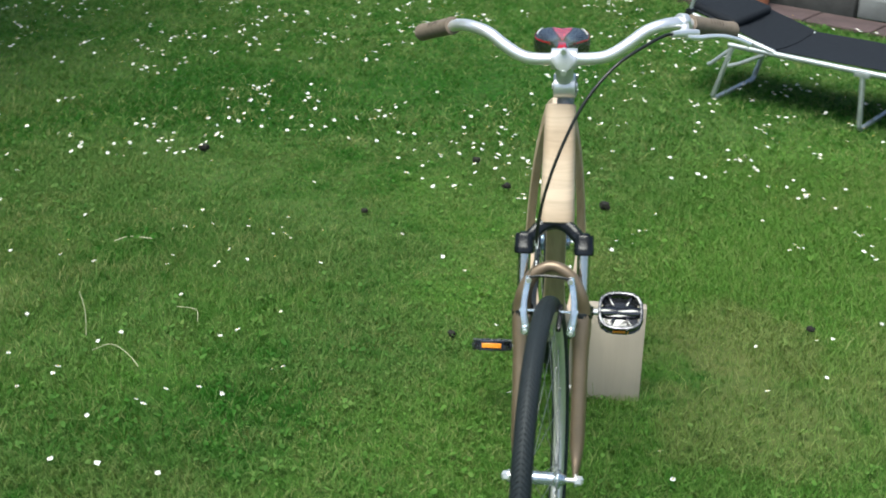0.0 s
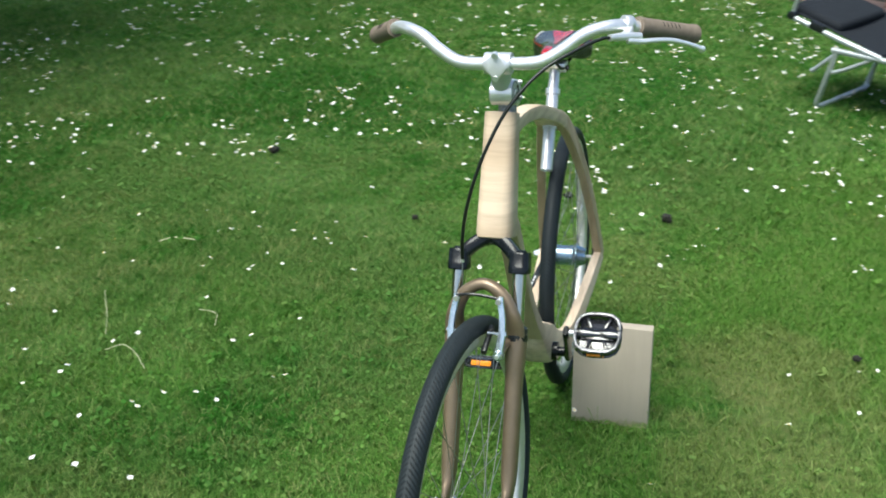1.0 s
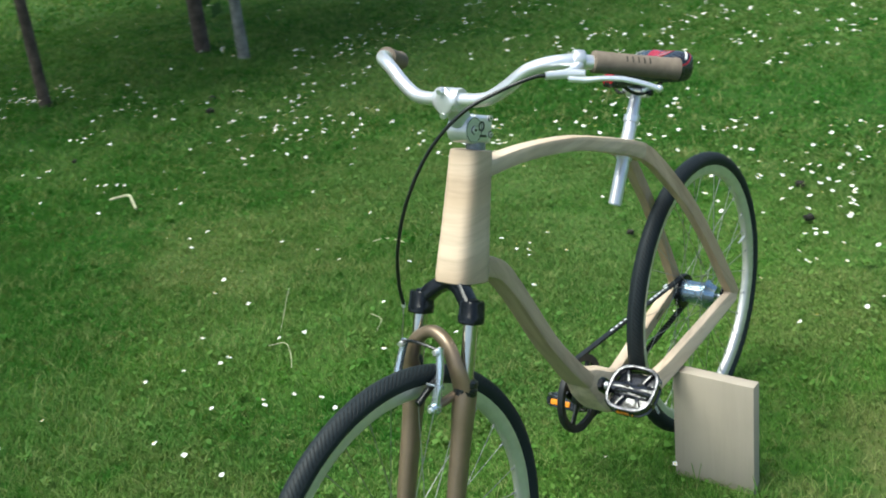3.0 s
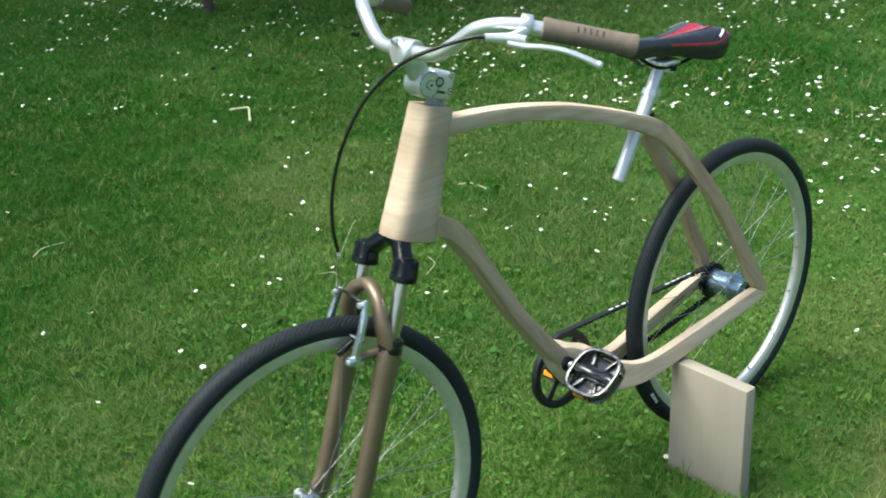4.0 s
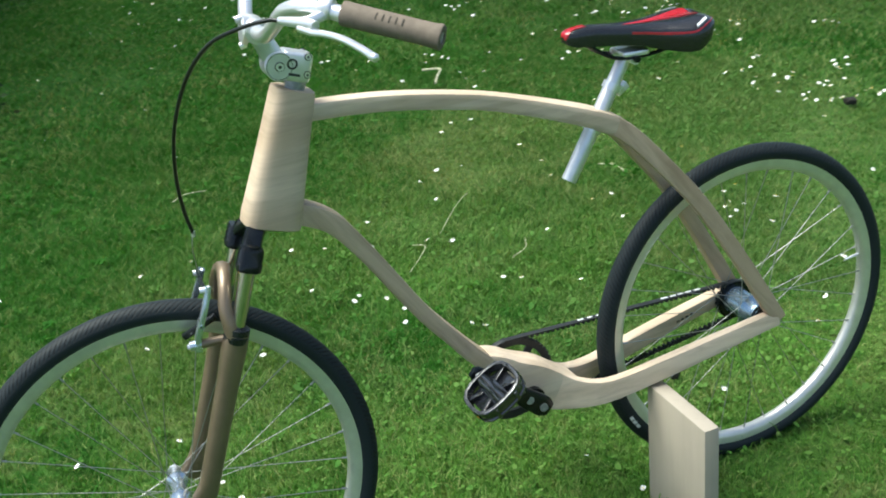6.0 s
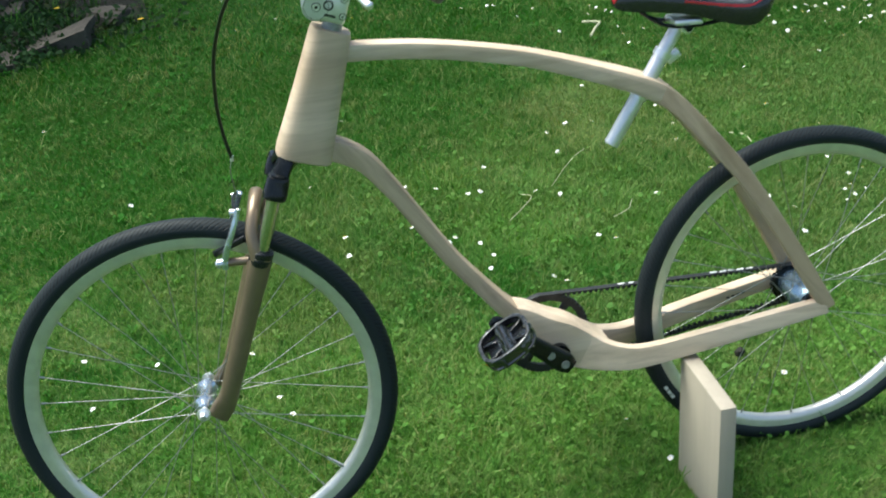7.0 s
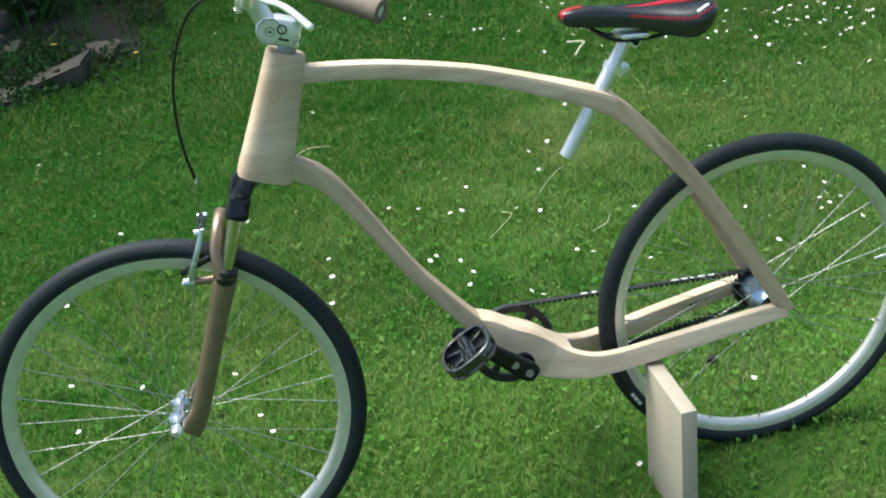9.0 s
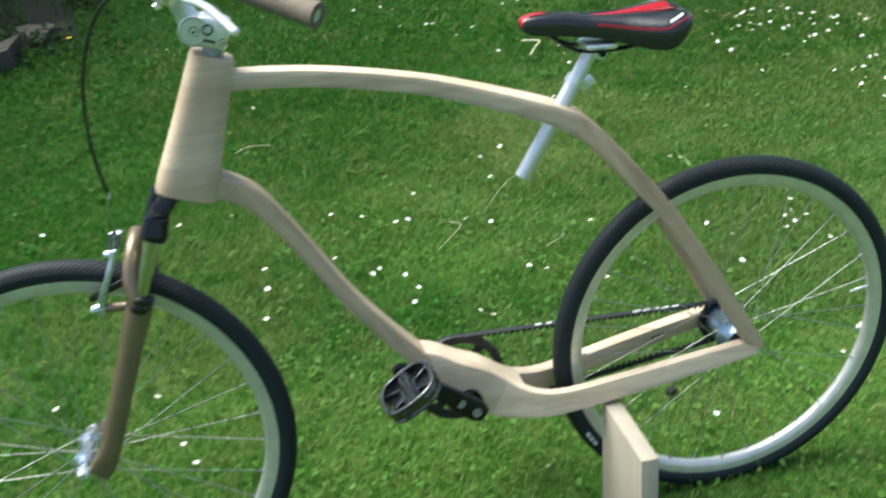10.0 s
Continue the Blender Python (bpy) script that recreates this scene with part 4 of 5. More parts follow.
def saddle():
    rows = [(0.3655, 0.006, 0.631, 0.622), (0.362, 0.0115, 0.637, 0.617), (0.347, 0.0170, 0.641, 0.611), (0.31, 0.0195, 0.640, 0.605), (0.27, 0.023, 0.633, 0.599), (0.235, 0.030, 0.629, 0.592), (0.20, 0.042, 0.626, 0.581),
            (0.165, 0.060, 0.625, 0.572), (0.138, 0.069, 0.625, 0.571), (0.117, 0.068, 0.625, 0.583), (0.103, 0.060, 0.622, 0.595), (0.093, 0.046, 0.618, 0.602), (0.088, 0.020, 0.615, 0.606)]
    rows = spline(rows, 3)

    def skin(row, q, lift=0.0):
        """A place on the padded top: q from -1 (left edge, low) over 0 (ridge) to 1."""
        u, hw, top, low = row
        a = q * radians(112)
        f = (abs(math.sin(a)) ** 2.6 + abs(math.cos(a)) ** 2.6) ** (-1 / 2.6)
        mid = low + (top - low) * 0.45
        w = mid + (top - mid + lift) * math.cos(a) * f if math.cos(a) > 0 else mid + (mid - low + lift) * math.cos(a) * f / 0.4
        groove = 0.005 * math.exp(-(q / 0.12) ** 2) * (1 if 0.10 < u < 0.27 else 0.3)
        return P(u, -(hw + lift) * math.sin(a) * f, w - groove)

    bm = bmesh.new()
    k = 24
    rings = [[bm.verts.new(skin(r, -1 + 2 * j / k)) for j in range(k + 1)] for r in rows]
    for a, b in zip(rings, rings[1:]):
        for j in range(k):
            bm.faces.new((a[j], a[j + 1], b[j + 1], b[j]))
        bm.faces.new((a[k], a[0], b[0], b[k]))
    bm.faces.new(rings[0])
    bm.faces.new(rings[-1][::-1])
    ob = part("saddle", bm, vinyl_black, bicycle, "black sports saddle with red panels")

    def patch(name, mat, span, edge, label="", lift=0.0012):
        bm = bmesh.new()
        grid = []
        for r in rows:
            if span[0] <= r[0] <= span[1]:
                lo, hi = edge(r[0])
                grid.append([bm.verts.new(skin(r, lo + (hi - lo) * j / 6, lift)) for j in range(7)])
        for a, b in zip(grid, grid[1:]):
            for j in range(6):
                bm.faces.new((a[j], a[j + 1], b[j + 1], b[j]))
        made = bmesh.ops.extrude_face_region(bm, geom=list(bm.faces))
        for v in made["geom"]:
            if isinstance(v, bmesh.types.BMVert):
                v.co.z -= 0.0035
        part(name, bm, mat, ob, label)

    patch("nose_panel", vinyl_red, (0.318, 0.3655), lambda u: (-0.16 - 2.2 * max(0, u - 0.318) - 26 * max(0, u - 0.352), 0.16 + 2.2 * max(0, u - 0.318) + 26 * max(0, u - 0.352)), "red vinyl nose")
    patch("top_panel", vinyl_red, (0.108, 0.25), lambda u: (-0.03 - 0.15 * min(1, (0.27 - u) / 0.16), 0.03 + 0.15 * min(1, (0.27 - u) / 0.16)), "red vinyl top panel")
    for s in (1, -1):
        patch("side_stripe", vinyl_red, (0.085, 0.25), lambda u: (s * (0.61 - 3.2 * max(0, 0.145 - u)) - 0.009, s * (0.61 - 3.2 * max(0, 0.145 - u)) + 0.009), "thin red stripe", 0.0009)
        patch("print_bar", white_print, (0.108, 0.142), lambda u: (s * (0.43 + 4.0 * (u - 0.125)) - 0.024, s * (0.43 + 4.0 * (u - 0.125)) + 0.024), "white print", 0.0014)
        rail = [P(0.325, 0.010 * s, 0.610), P(0.290, 0.018 * s, 0.584), P(0.255, 0.022 * s, 0.574), P(0.200, 0.022 * s, 0.572), P(0.155, 0.030 * s, 0.582), P(0.135, 0.036 * s, 0.59)]
        part("rail", tube(rail, 0.0036, 8), black_metal, ob)
    low, high = P(0.375, 0, 0.372), P(0.247, 0, 0.571)
    d = (high - low).length
    bm = lathe(bmesh.new(), [(0.0105, 0.012), (0.0115, 0.0), (0.0136, 0.0), (0.0136, d * 0.78), (0.0125, d * 0.80), (0.0120, d)], 26, along(low, high))
    post = part("seat_post", bm, alloy_satin, bicycle, "silver alloy seat post through the top tube")
    for f in (0.40, 0.735):
        bm = lathe(bmesh.new(), [(0.0140, 0), (0.0165, 0), (0.0165, 0.013), (0.0140, 0.013)], 26, along(low.lerp(high, f), high), True)
        part("collar", bm, alloy, post)
    bm = bmesh.new()
    block(bm, (0.026, 0.013, 0.015), Matrix.Translation(P(0.258, -0.002, 0.515)) @ pose(0, 0, 0, 0, 32, 0), 0.002)
    part("collar_tab", bm, alloy_satin, post)
    bm = bmesh.new()
    block(bm, (0.052, 0.050, 0.012), Matrix.Translation(P(0.238, 0, 0.578)) @ pose(0, 0, 0, 0, -4, 0), 0.004)
    rod(bm, P(0.240, -0.024, 0.570), P(0.240, 0.024, 0.570), 0.011, 16)
    part("seat_clamp", bm, alloy, post)
    for s in (1, -1):
        part("clamp_bolt", rod(bmesh.new(), P(0.240, 0.02 * s, 0.570), P(0.240, 0.031 * s, 0.570), 0.0065, 6), black_metal, post)


saddle()

BB = (0.503, -0.012)


def drive():
    ring_r, cog_r, v, cog = 0.084, 0.040, -0.047, (0.0, -0.002)
    side = pose(0, 0, 0, 90, 0, 0)
    bm = bmesh.new()
    put = Matrix.Translation(P(BB[0], v, BB[1])) @ side
    lathe(bm, [(0.069, -0.004), (0.081, -0.0055), (0.081, 0.0055), (0.069, 0.004)], 64, put, True)
    lathe(bm, [(0.004, -0.006), (0.028, -0.005), (0.028, 0.005), (0.004, 0.006)], 32, put)
    for i in range(4):
        a = radians(90 * i + 38)
        sweep(bm, [(*(put @ Vector((r * math.cos(a), r * math.sin(a), 0))), w, 0.004) for r, w in ((0.02, 0.010), (0.045, 0.006), (0.073, 0.009))], 8, 4.0, put.to_3x3() @ Vector((-math.sin(a), math.cos(a), 0)))
    for i in range(48):
        a = 2 * math.pi * i / 48
        block(bm, (0.005, 0.006, 0.010), put @ pose(0, 0, 0, 0, 0, math.degrees(a)) @ Matrix.Translation((0.0815, 0, 0)))
    part("chainring", bm, belt_black, bicycle, "black toothed belt ring")
    bm = bmesh.new()
    put = Matrix.Translation(P(cog[0], v, cog[1])) @ side
    lathe(bm, [(0.012, -0.007), (0.036, -0.0065), (0.036, 0.0065), (0.012, 0.007)], 40, put)
    for i in range(22):
        block(bm, (0.005, 0.006, 0.012), put @ pose(0, 0, 0, 0, 0, 360 / 22 * i) @ Matrix.Translation((0.0375, 0, 0)))
    part("rear_sprocket", bm, black_metal, bicycle, "small black rear belt sprocket")
    # belt: outer tangents of the two wheels
    dx, dz = BB[0] - cog[0], BB[1] - cog[1]
    gap, tilt = math.hypot(dx, dz), math.atan2(dz, dx)
    spread = math.acos((ring_r - cog_r) / gap)
    loop = []
    for i in range(41):
        a = tilt + spread - (2 * spread) * i / 40
        loop.append((BB[0] + ring_r * math.cos(a), BB[1] + ring_r * math.sin(a)))
    for i in range(21):
        a = tilt - spread - (2 * math.pi - 2 * spread) * i / 20
        loop.append((cog[0] + cog_r * math.cos(a), cog[1] + cog_r * math.sin(a)))
    bm = bmesh.new()
    sweep(bm, [R(u, v, w, 0.0062, 0.0018) for u, w in loop], 8, 6.0, closed=True)
    pts = [np.array(p) for p in loop + loop[:1]]
    run = 0.0
    for a, b in zip(pts, pts[1:]):
        step = float(np.linalg.norm(b - a))
        t = (b - a) / max(step, 1e-6)
        inner = np.array((t[1], -t[0]))
        while run < step:
            c = a + t * run + inner * 0.0035
            block(bm, (0.0055, 0.011, 0.0045), Matrix.Translation(P(c[0], v, c[1])) @ pose(0, 0, 0, 0, -math.degrees(math.atan2(t[1], t[0])), 0))
            run += 0.011
        run -= step
    belt = part("drive_belt", bm, belt_black, bicycle, "black toothed rubber drive belt")
    a, b = pts[-2], pts[0]
    bars = np.random.RandomState(3)
    for f in (0.16, 0.20, 0.235, 0.27, 0.31, 0.52, 0.56, 0.60, 0.64, 0.68):
        c = a + (b - a) * f
        tilt_d = -math.degrees(math.atan2((b - a)[1], (b - a)[0]))
        bm = block(bmesh.new(), (0.010 + 0.006 * bars.rand(), 0.0045, 0.0006), Matrix.Translation(P(c[0], v, c[1] + 0.0021)) @ pose(0, 0, 0, 0, tilt_d, 0))
        part("belt_print", bm, white_print, belt)
    part("bottom_bracket_axle", rod(bmesh.new(), P(BB[0], -0.075, BB[1]), P(BB[0], 0.075, BB[1]), 0.011, 20), black_metal, bicycle)
    part("bearing_cup", rod(bmesh.new(), P(BB[0], 0.030, BB[1]), P(BB[0], 0.046, BB[1]), 0.021, 28), black_metal, bicycle)
    for s in (1, -1):
        tip = (BB[0] + 0.122 * s, BB[1] + 0.113 * s)
        y = 0.070 * s
        bm = bmesh.new()
        ends = [R(BB[0] - 0.014 * s, y, BB[1] - 0.013 * s, 0.006, 0.014), R(BB[0], y, BB[1], 0.009, 0.0205), R(BB[0] + 0.035 * s, y + 0.004 * s, BB[1] + 0.032 * s, 0.008, 0.0180),
                R(BB[0] + 0.09 * s, y + 0.010 * s, BB[1] + 0.083 * s, 0.007, 0.0145), R(tip[0], y + 0.013 * s, tip[1], 0.0075, 0.0145), R(tip[0] + 0.010 * s, y + 0.013 * s, tip[1] + 0.009 * s, 0.005, 0.009)]
        sweep(bm, spline(ends, 4), 14, 3.0)
        crank = part("crank", bm, black_metal, bicycle, "black crank arm")
        for u, w, r, m in ((BB[0], BB[1], 0.0080, bolt_grey), (BB[0] + 0.026 * s, BB[1] + 0.024 * s, 0.0078, bolt_grey)):
            part("crank_bolt", rod(bmesh.new(), P(u, y + 0.006 * s, w), P(u, y + 0.0115 * s, w), r, 14), m, crank)
        # cage pedal: x across the bicycle, y fore and aft, z its face
        lean = 31 if s > 0 else -26
        m = Matrix.Translation(P(tip[0], 0.150 * s, tip[1])) @ pose(0, 0, 0, 0, lean, 0)
        bm = bmesh.new()
        hexa = []
        for k in range(22):
            q = 2 * math.pi * k / 22
            c, d = math.cos(q), math.sin(q)
            f = (abs(c) ** 3.2 + abs(d) ** 3.2) ** (-1 / 3.2)
            hexa.append((0.047 * c * f, 0.047 * d * f))
        sweep(bm, [(a, b, 0.0095, 0.0034, 0.0032) for a, b in hexa], 8, 4.0, (0.3, 0.2, 0), closed=True)
        sweep(bm, [(a, b, -0.0095, 0.0034, 0.0032) for a, b in hexa], 8, 4.0, (0.3, 0.2, 0), closed=True)
        for a, b in hexa[1::3]:
            block(bm, (0.008, 0.008, 0.016), Matrix.Translation((a, b, 0)) @ pose(0, 0, 0, 0, 0, math.degrees(math.atan2(b, a))), 0.001)
        lathe(bm, [(0.008, -0.048), (0.0125, -0.044), (0.0145, -0.025), (0.0110, -0.008), (0.0110, 0.008), (0.0145, 0.025), (0.0125, 0.044), (0.008, 0.048)], 20, pose(0, 0, 0, 90, 0, 0))
        sweep(bm, [(a * 0.985, b * 0.985, 0, 0.0018, 0.0095) for a, b in hexa], 8, 6.0, (0.3, 0.2, 0), closed=True)
        for q in (1, -1):
            block(bm, (0.030, 0.007, 0.013), Matrix.Translation((0.028 * q, 0.020, 0)) @ pose(0, 0, 0, 0, 0, 24 * q), 0.0015)
            block(bm, (0.030, 0.007, 0.013), Matrix.Translation((0.028 * q, -0.020, 0)) @ pose(0, 0, 0, 0, 0, -24 * q), 0.0015)
            block(bm, (0.020, 0.010, 0.017), Matrix.Translation((0.0, 0.036 * q, 0)), 0.002)
        block(bm, (0.030, 0.070, 0.012), Matrix(), 0.003)
        block(bm, (0.078, 0.078, 0.004), Matrix.Translation((0, 0, -0.004)), 0.001)
        pedal = part("pedal", turned(bm, m), pedal_black, bicycle, "glossy black cage pedal with metal pins and amber reflectors")
        # an added metal ring stands for the sun glinting on the black cage
        bm = sweep(bmesh.new(), [(a * 0.99, b * 0.99, 0.0122, 0.0030, 0.0012) for a, b in hexa], 8, 4.0, (0.3, 0.2, 0), closed=True)
        part("cage_glint", turned(bm, m), cage_dark, pedal, "pale metal rim added for the sun's glint on the cage")
        bm = bmesh.new()
        for z in (0.0130, -0.0130):
            for a, b in hexa[::2]:
                lathe(bm, [(0.0016, -0.0025), (0.0016, 0.0012), (0.0008, 0.0022)], 8, Matrix.Translation((a, b, z)) @ pose(0, 0, 0, 0 if z > 0 else 180, 0, 0))
        tagged(part("grip_pins", turned(bm, m), cage_dark, pedal, "small metal pins along the cage"), kind="stuff")
        for q in (1, -1) if s < 0 else (1,):
            size, out = ((0.004, 0.048, 0.012), 0.0515) if s < 0 else ((0.003, 0.036, 0.007), 0.0490)
            bm = block(bmesh.new(), size, m @ Matrix.Translation((out * q, 0, 0 if s < 0 else -0.003)), 0.001)
            part("reflector", bm, amber, pedal, "amber pedal reflector")
        part("pedal_axle", rod(bmesh.new(), P(tip[0], 0.080 * s, tip[1]), P(tip[0], 0.108 * s, tip[1]), 0.0075, 14), alloy_satin, pedal)


drive()


# ---- the board under the frame ----
def prop_board():
    bm = block(bmesh.new(), (0.190, 0.031, 0.292), Matrix.Translation((0, 0, 0.126)), 0.0018)
    ob = part("wooden_board", bm, pine_board, None, "upright pale pine board propping the bicycle's frame")
    ob.matrix_world = pose(0.4145, 2.744, 0.0, -1.0, 0, -4.6)
    return tagged(ob, category="board")


prop_board()


# ---- sun lounger ----
def lounger():
    # x along the bed from the head hinge, y across to the far rail, z up
    ax, ay = Vector((0.80, -0.60, 0)), Vector((0.60, 0.80, 0))
    m = Matrix.Translation((1.255, 5.36, 0)) @ Matrix((ax, ay, Vector((0, 0, 1)))).transposed().to_4x4()
    ob = empty("sun_lounger", m, "folding sun lounger with dark sling and alloy frame on the grass", "sun lounger")
    width, high = 0.44, 0.275
    for y in (0.0, width):
        part("side_rail", tube([(-0.04, y, high + 0.002), (0.6, y, high - 0.008), (1.42, y, high - 0.008)], 0.0125, 12), lounge_alloy, ob)
        part("back_rail", tube([(0.18, y, high + 0.004), (-0.02, y, high + 0.052), (-0.235, y, high + 0.108)], 0.0125, 12, 1), lounge_alloy, ob)
        part("hinge", block(bmesh.new(), (0.07, 0.03, 0.035), Matrix.Translation((-0.12, y, high + 0.088)) @ pose(0, 0, 0, 0, 14, 0), 0.005), black_plastic, ob)
        part("rail_end", lathe(bmesh.new(), [(0.006, -0.022), (0.018, -0.018), (0.018, 0.018), (0.006, 0.022)], 16, Matrix.Translation((-0.245, y, high + 0.12)) @ pose(0, 0, 0, 90, 0, 0)), black_plastic, ob)
        part("shade_arm", tube([(-0.245, y, high + 0.12), (-0.225, y, high + 0.21), (-0.20, y, high + 0.30)], 0.008, 10, 1), lounge_alloy, ob)
        part("brace", tube([(-0.02, y, high - 0.01), (-0.12, y, high - 0.10), (-0.13, y, high - 0.105)], 0.009, 10, 1), lounge_alloy, ob)
        part("brace", tube([(0.14, y, high - 0.01), (0.02, y, high - 0.075), (-0.03, y, high - 0.095)], 0.009, 10, 1), lounge_alloy, ob)
    for x0, x1 in ((-0.02, -0.09), (0.58, 0.60), (1.36, 1.40)):
        loop = [(x0, 0, high), (x1, 0, 0.03), (x1, 0.02, 0.012), (x1, width - 0.02, 0.012), (x1, width, 0.03), (x0, width, high)]
        part("leg", tube(loop, 0.0115, 10, 1, (1, 0, 0)), lounge_alloy, ob, "bent tube leg")
    for x in (0.58,):
        for y in (0.0, width):
            part("leg_bracket", block(bmesh.new(), (0.07, 0.03, 0.03), Matrix.Translation((x, y, high - 0.015)), 0.006), lounge_alloy, ob)

    def sling(name, line, label):
        bm = bmesh.new()
        rows = []
        for x, z in line:
            rows.append([bm.verts.new((x, 0.006 + (width + 0.006) * j / 8, z + 0.004 - 0.016 * math.sin(math.pi * j / 8))) for j in range(9)])
        for a, b in zip(rows, rows[1:]):
            for j in range(8):
                bm.faces.new((a[j], a[j + 1], b[j + 1], b[j]))
        made = bmesh.ops.extrude_face_region(bm, geom=list(bm.faces))
        for v in made["geom"]:
            if isinstance(v, bmesh.types.BMVert):
                v.co.z -= 0.004
        part(name, bm, lounge_cloth, ob, label)

    sling("bed_sling", [(0.17 + 0.0635 * i, high + 0.010) for i in range(20)], "dark grey sling cloth")
    sling("back_sling", [(0.18 - 0.045 * i, high + 0.014 + 0.0125 * i) for i in range(10)], "dark grey sling cloth")
    bm = block(bmesh.new(), (0.25, 0.39, 0.046), Matrix.Translation((-0.155, width / 2 + 0.01, high + 0.112)) @ pose(0, 0, 0, 0, 14, 0), 0.021, 4)
    part("pillow", bm, lounge_cloth, ob, "black head pillow")


lounger()


# ---- patio ----
def patio():
    """Pink paving slabs in rows beyond the lawn's far corner, behind the lounger."""
    along_, over = Vector((0.783, -0.622, 0)), Vector((0.622, 0.783, 0))
    m = Matrix.Translation((1.84, 7.10, 0)) @ Matrix((along_, over, Vector((0, 0, 1)))).transposed().to_4x4()
    bm = block(bmesh.new(), (5.0, 2.6, 0.05), Matrix.Translation((0.6, 1.27, -0.018)))
    base = part("patio", bm, turf_mat)
    base.matrix_world = m
    tagged(base, "sand bed under pink paving slabs", "patio", kind="structure")
    slab = bpy.data.meshes.new("paving_slab")
    bm = block(bmesh.new(), (0.392, 0.262, 0.04), Matrix(), 0.006, 1)
    bm.to_mesh(slab)
    bm.free()
    slab.materials.append(paving_pink_shaded)
    for i in range(12):
        ob = new("paving_slab", slab)
        ob.parent = base
        ob.matrix_basis = Matrix.Translation((-1.6 + i * 0.4, 0.09, 0.006 + 0.003 * math.sin(i * 5)))
    bm = bmesh.new()
    block(bm, (2.4, 0.55, 0.20), Matrix.Translation((-0.82, 0.52, 0.10)), 0.012)
    kerb = part("kerb", bm, kerb_shaded)
    kerb.matrix_world = m
    tagged(kerb, "weathered concrete kerb behind the patio, darkened to look shaded", "kerb", kind="structure")
    bm = bmesh.new()
    for i in range(3):
        block(bm, (1.14, 0.60, 0.12), Matrix.Translation((0.97 + 1.15 * i, 0.54, 0.08)), 0.012)
    step = part("step", bm, paving_grey)
    step.matrix_world = m
    tagged(step, "long pale grey stone step behind the patio", "step", kind="structure")


patio()


def flower_pot(x, y, r, h):
    ob = empty("flower_pot", pose(x, y, 0.026), "round terracotta flower pot on the patio", "flower pot")
    part("pot", lathe(bmesh.new(), [(r * 0.68, 0), (r * 0.95, h * 0.8), (r * 1.06, h * 0.8), (r * 1.08, h), (r * 0.94, h), (r * 0.88, h * 0.85), (0.01, h * 0.84)], 32), terracotta, ob)


flower_pot(1.800, 7.290, 0.065, 0.16)


# ---- planted bed, slabs and stones ----
def rock(size, seed, material, name, label, category, m):
    bm = bmesh.new()
    bmesh.ops.create_icosphere(bm, subdivisions=3, radius=0.5)
    for v in bm.verts:
        d = v.co.normalized()
        f = 0.82 + 0.35 * noise.noise(d * 1.6 + Vector((seed, 0, 0))) + 0.12 * noise.noise(d * 4.5 + Vector((0, seed, 0)))
        c = [max(-0.34, min(0.34, q)) for q in v.co * f]
        v.co = Vector((c[0] * size[0], c[1] * size[1], c[2] * size[2]))
    ob = part(name, bm, material)
    ob.matrix_world = m
    return tagged(ob, label, category)


for i, (x, y, a, b, h, turn) in enumerate(((-3.62, 1.82, 0.26, 0.22, 0.12, 50), (-4.4, 1.30, 0.42, 0.25, 0.20, -30), (-3.75, 1.15, 0.30, 0.22, 0.16, 60))):
    tagged(rock((a, b, h), i * 3.1 + 0.7, stone_red, "edging_stone", "rough reddish stone edging the flower bed", "stone", pose(x, y, h * 0.30, 0, 0, turn)), group="bed edging stones")


def wedge_stone(x, y, z, long, deep, low, high, turn, seed):
    """A flat broken stone whose top climbs along its length."""
    bm = bmesh.new()
    bmesh.ops.create_cube(bm, size=1.0)
    bmesh.ops.subdivide_edges(bm, edges=list(bm.edges), cuts=5, use_grid_fill=True)
    for v in bm.verts:
        q = v.co.copy()
        h = low + (high - low) * (q.x + 0.5)
        rag = noise.noise((q.x * 3 + seed, q.y * 3, q.z * 2)) * 0.16 + noise.noise((q.x * 9, q.y * 9 + seed, q.z * 6)) * 0.05
        v.co = Vector((q.x * long * (1 + rag), q.y * deep * (1 + rag) - 0.03 * (q.z + 0.5), (q.z + 0.5) * h * (1 + rag * 0.7)))
    ob = part("edging_stone", bm, stone_red)
    ob.matrix_world = pose(x, y, z, 0, 0, turn)
    return tagged(ob, "flat broken reddish stone edging the flower bed", "stone", "bed edging stones")


for i, q in enumerate(((-3.36, 1.61, -0.01, 0.27, 0.19, 0.04, 0.115, 78), (-3.24, 1.27, -0.01, 0.30, 0.20, 0.06, 0.05, 84), (-3.93, 1.30, -0.01, 0.30, 0.22, 0.06, 0.09, 82), (-3.95, 1.25, 0.055, 0.24, 0.18, 0.05, 0.06, 70))):
    wedge_stone(*q, i * 2.3)
for i, (x, y, turn) in enumerate(((-5.13, 3.27, 42), (-5.42, 2.88, 48))):
    bm = block(bmesh.new(), (0.52, 0.36, 0.06), Matrix(), 0.012)
    ob = part("stepping_slab", bm, slab_grey)
    ob.matrix_world = pose(x, y, 0.000, 1.5, -1, turn)
    tagged(ob, "weathered pale grey stone slab set in the lawn's edge", "paving slab", "edge slabs")


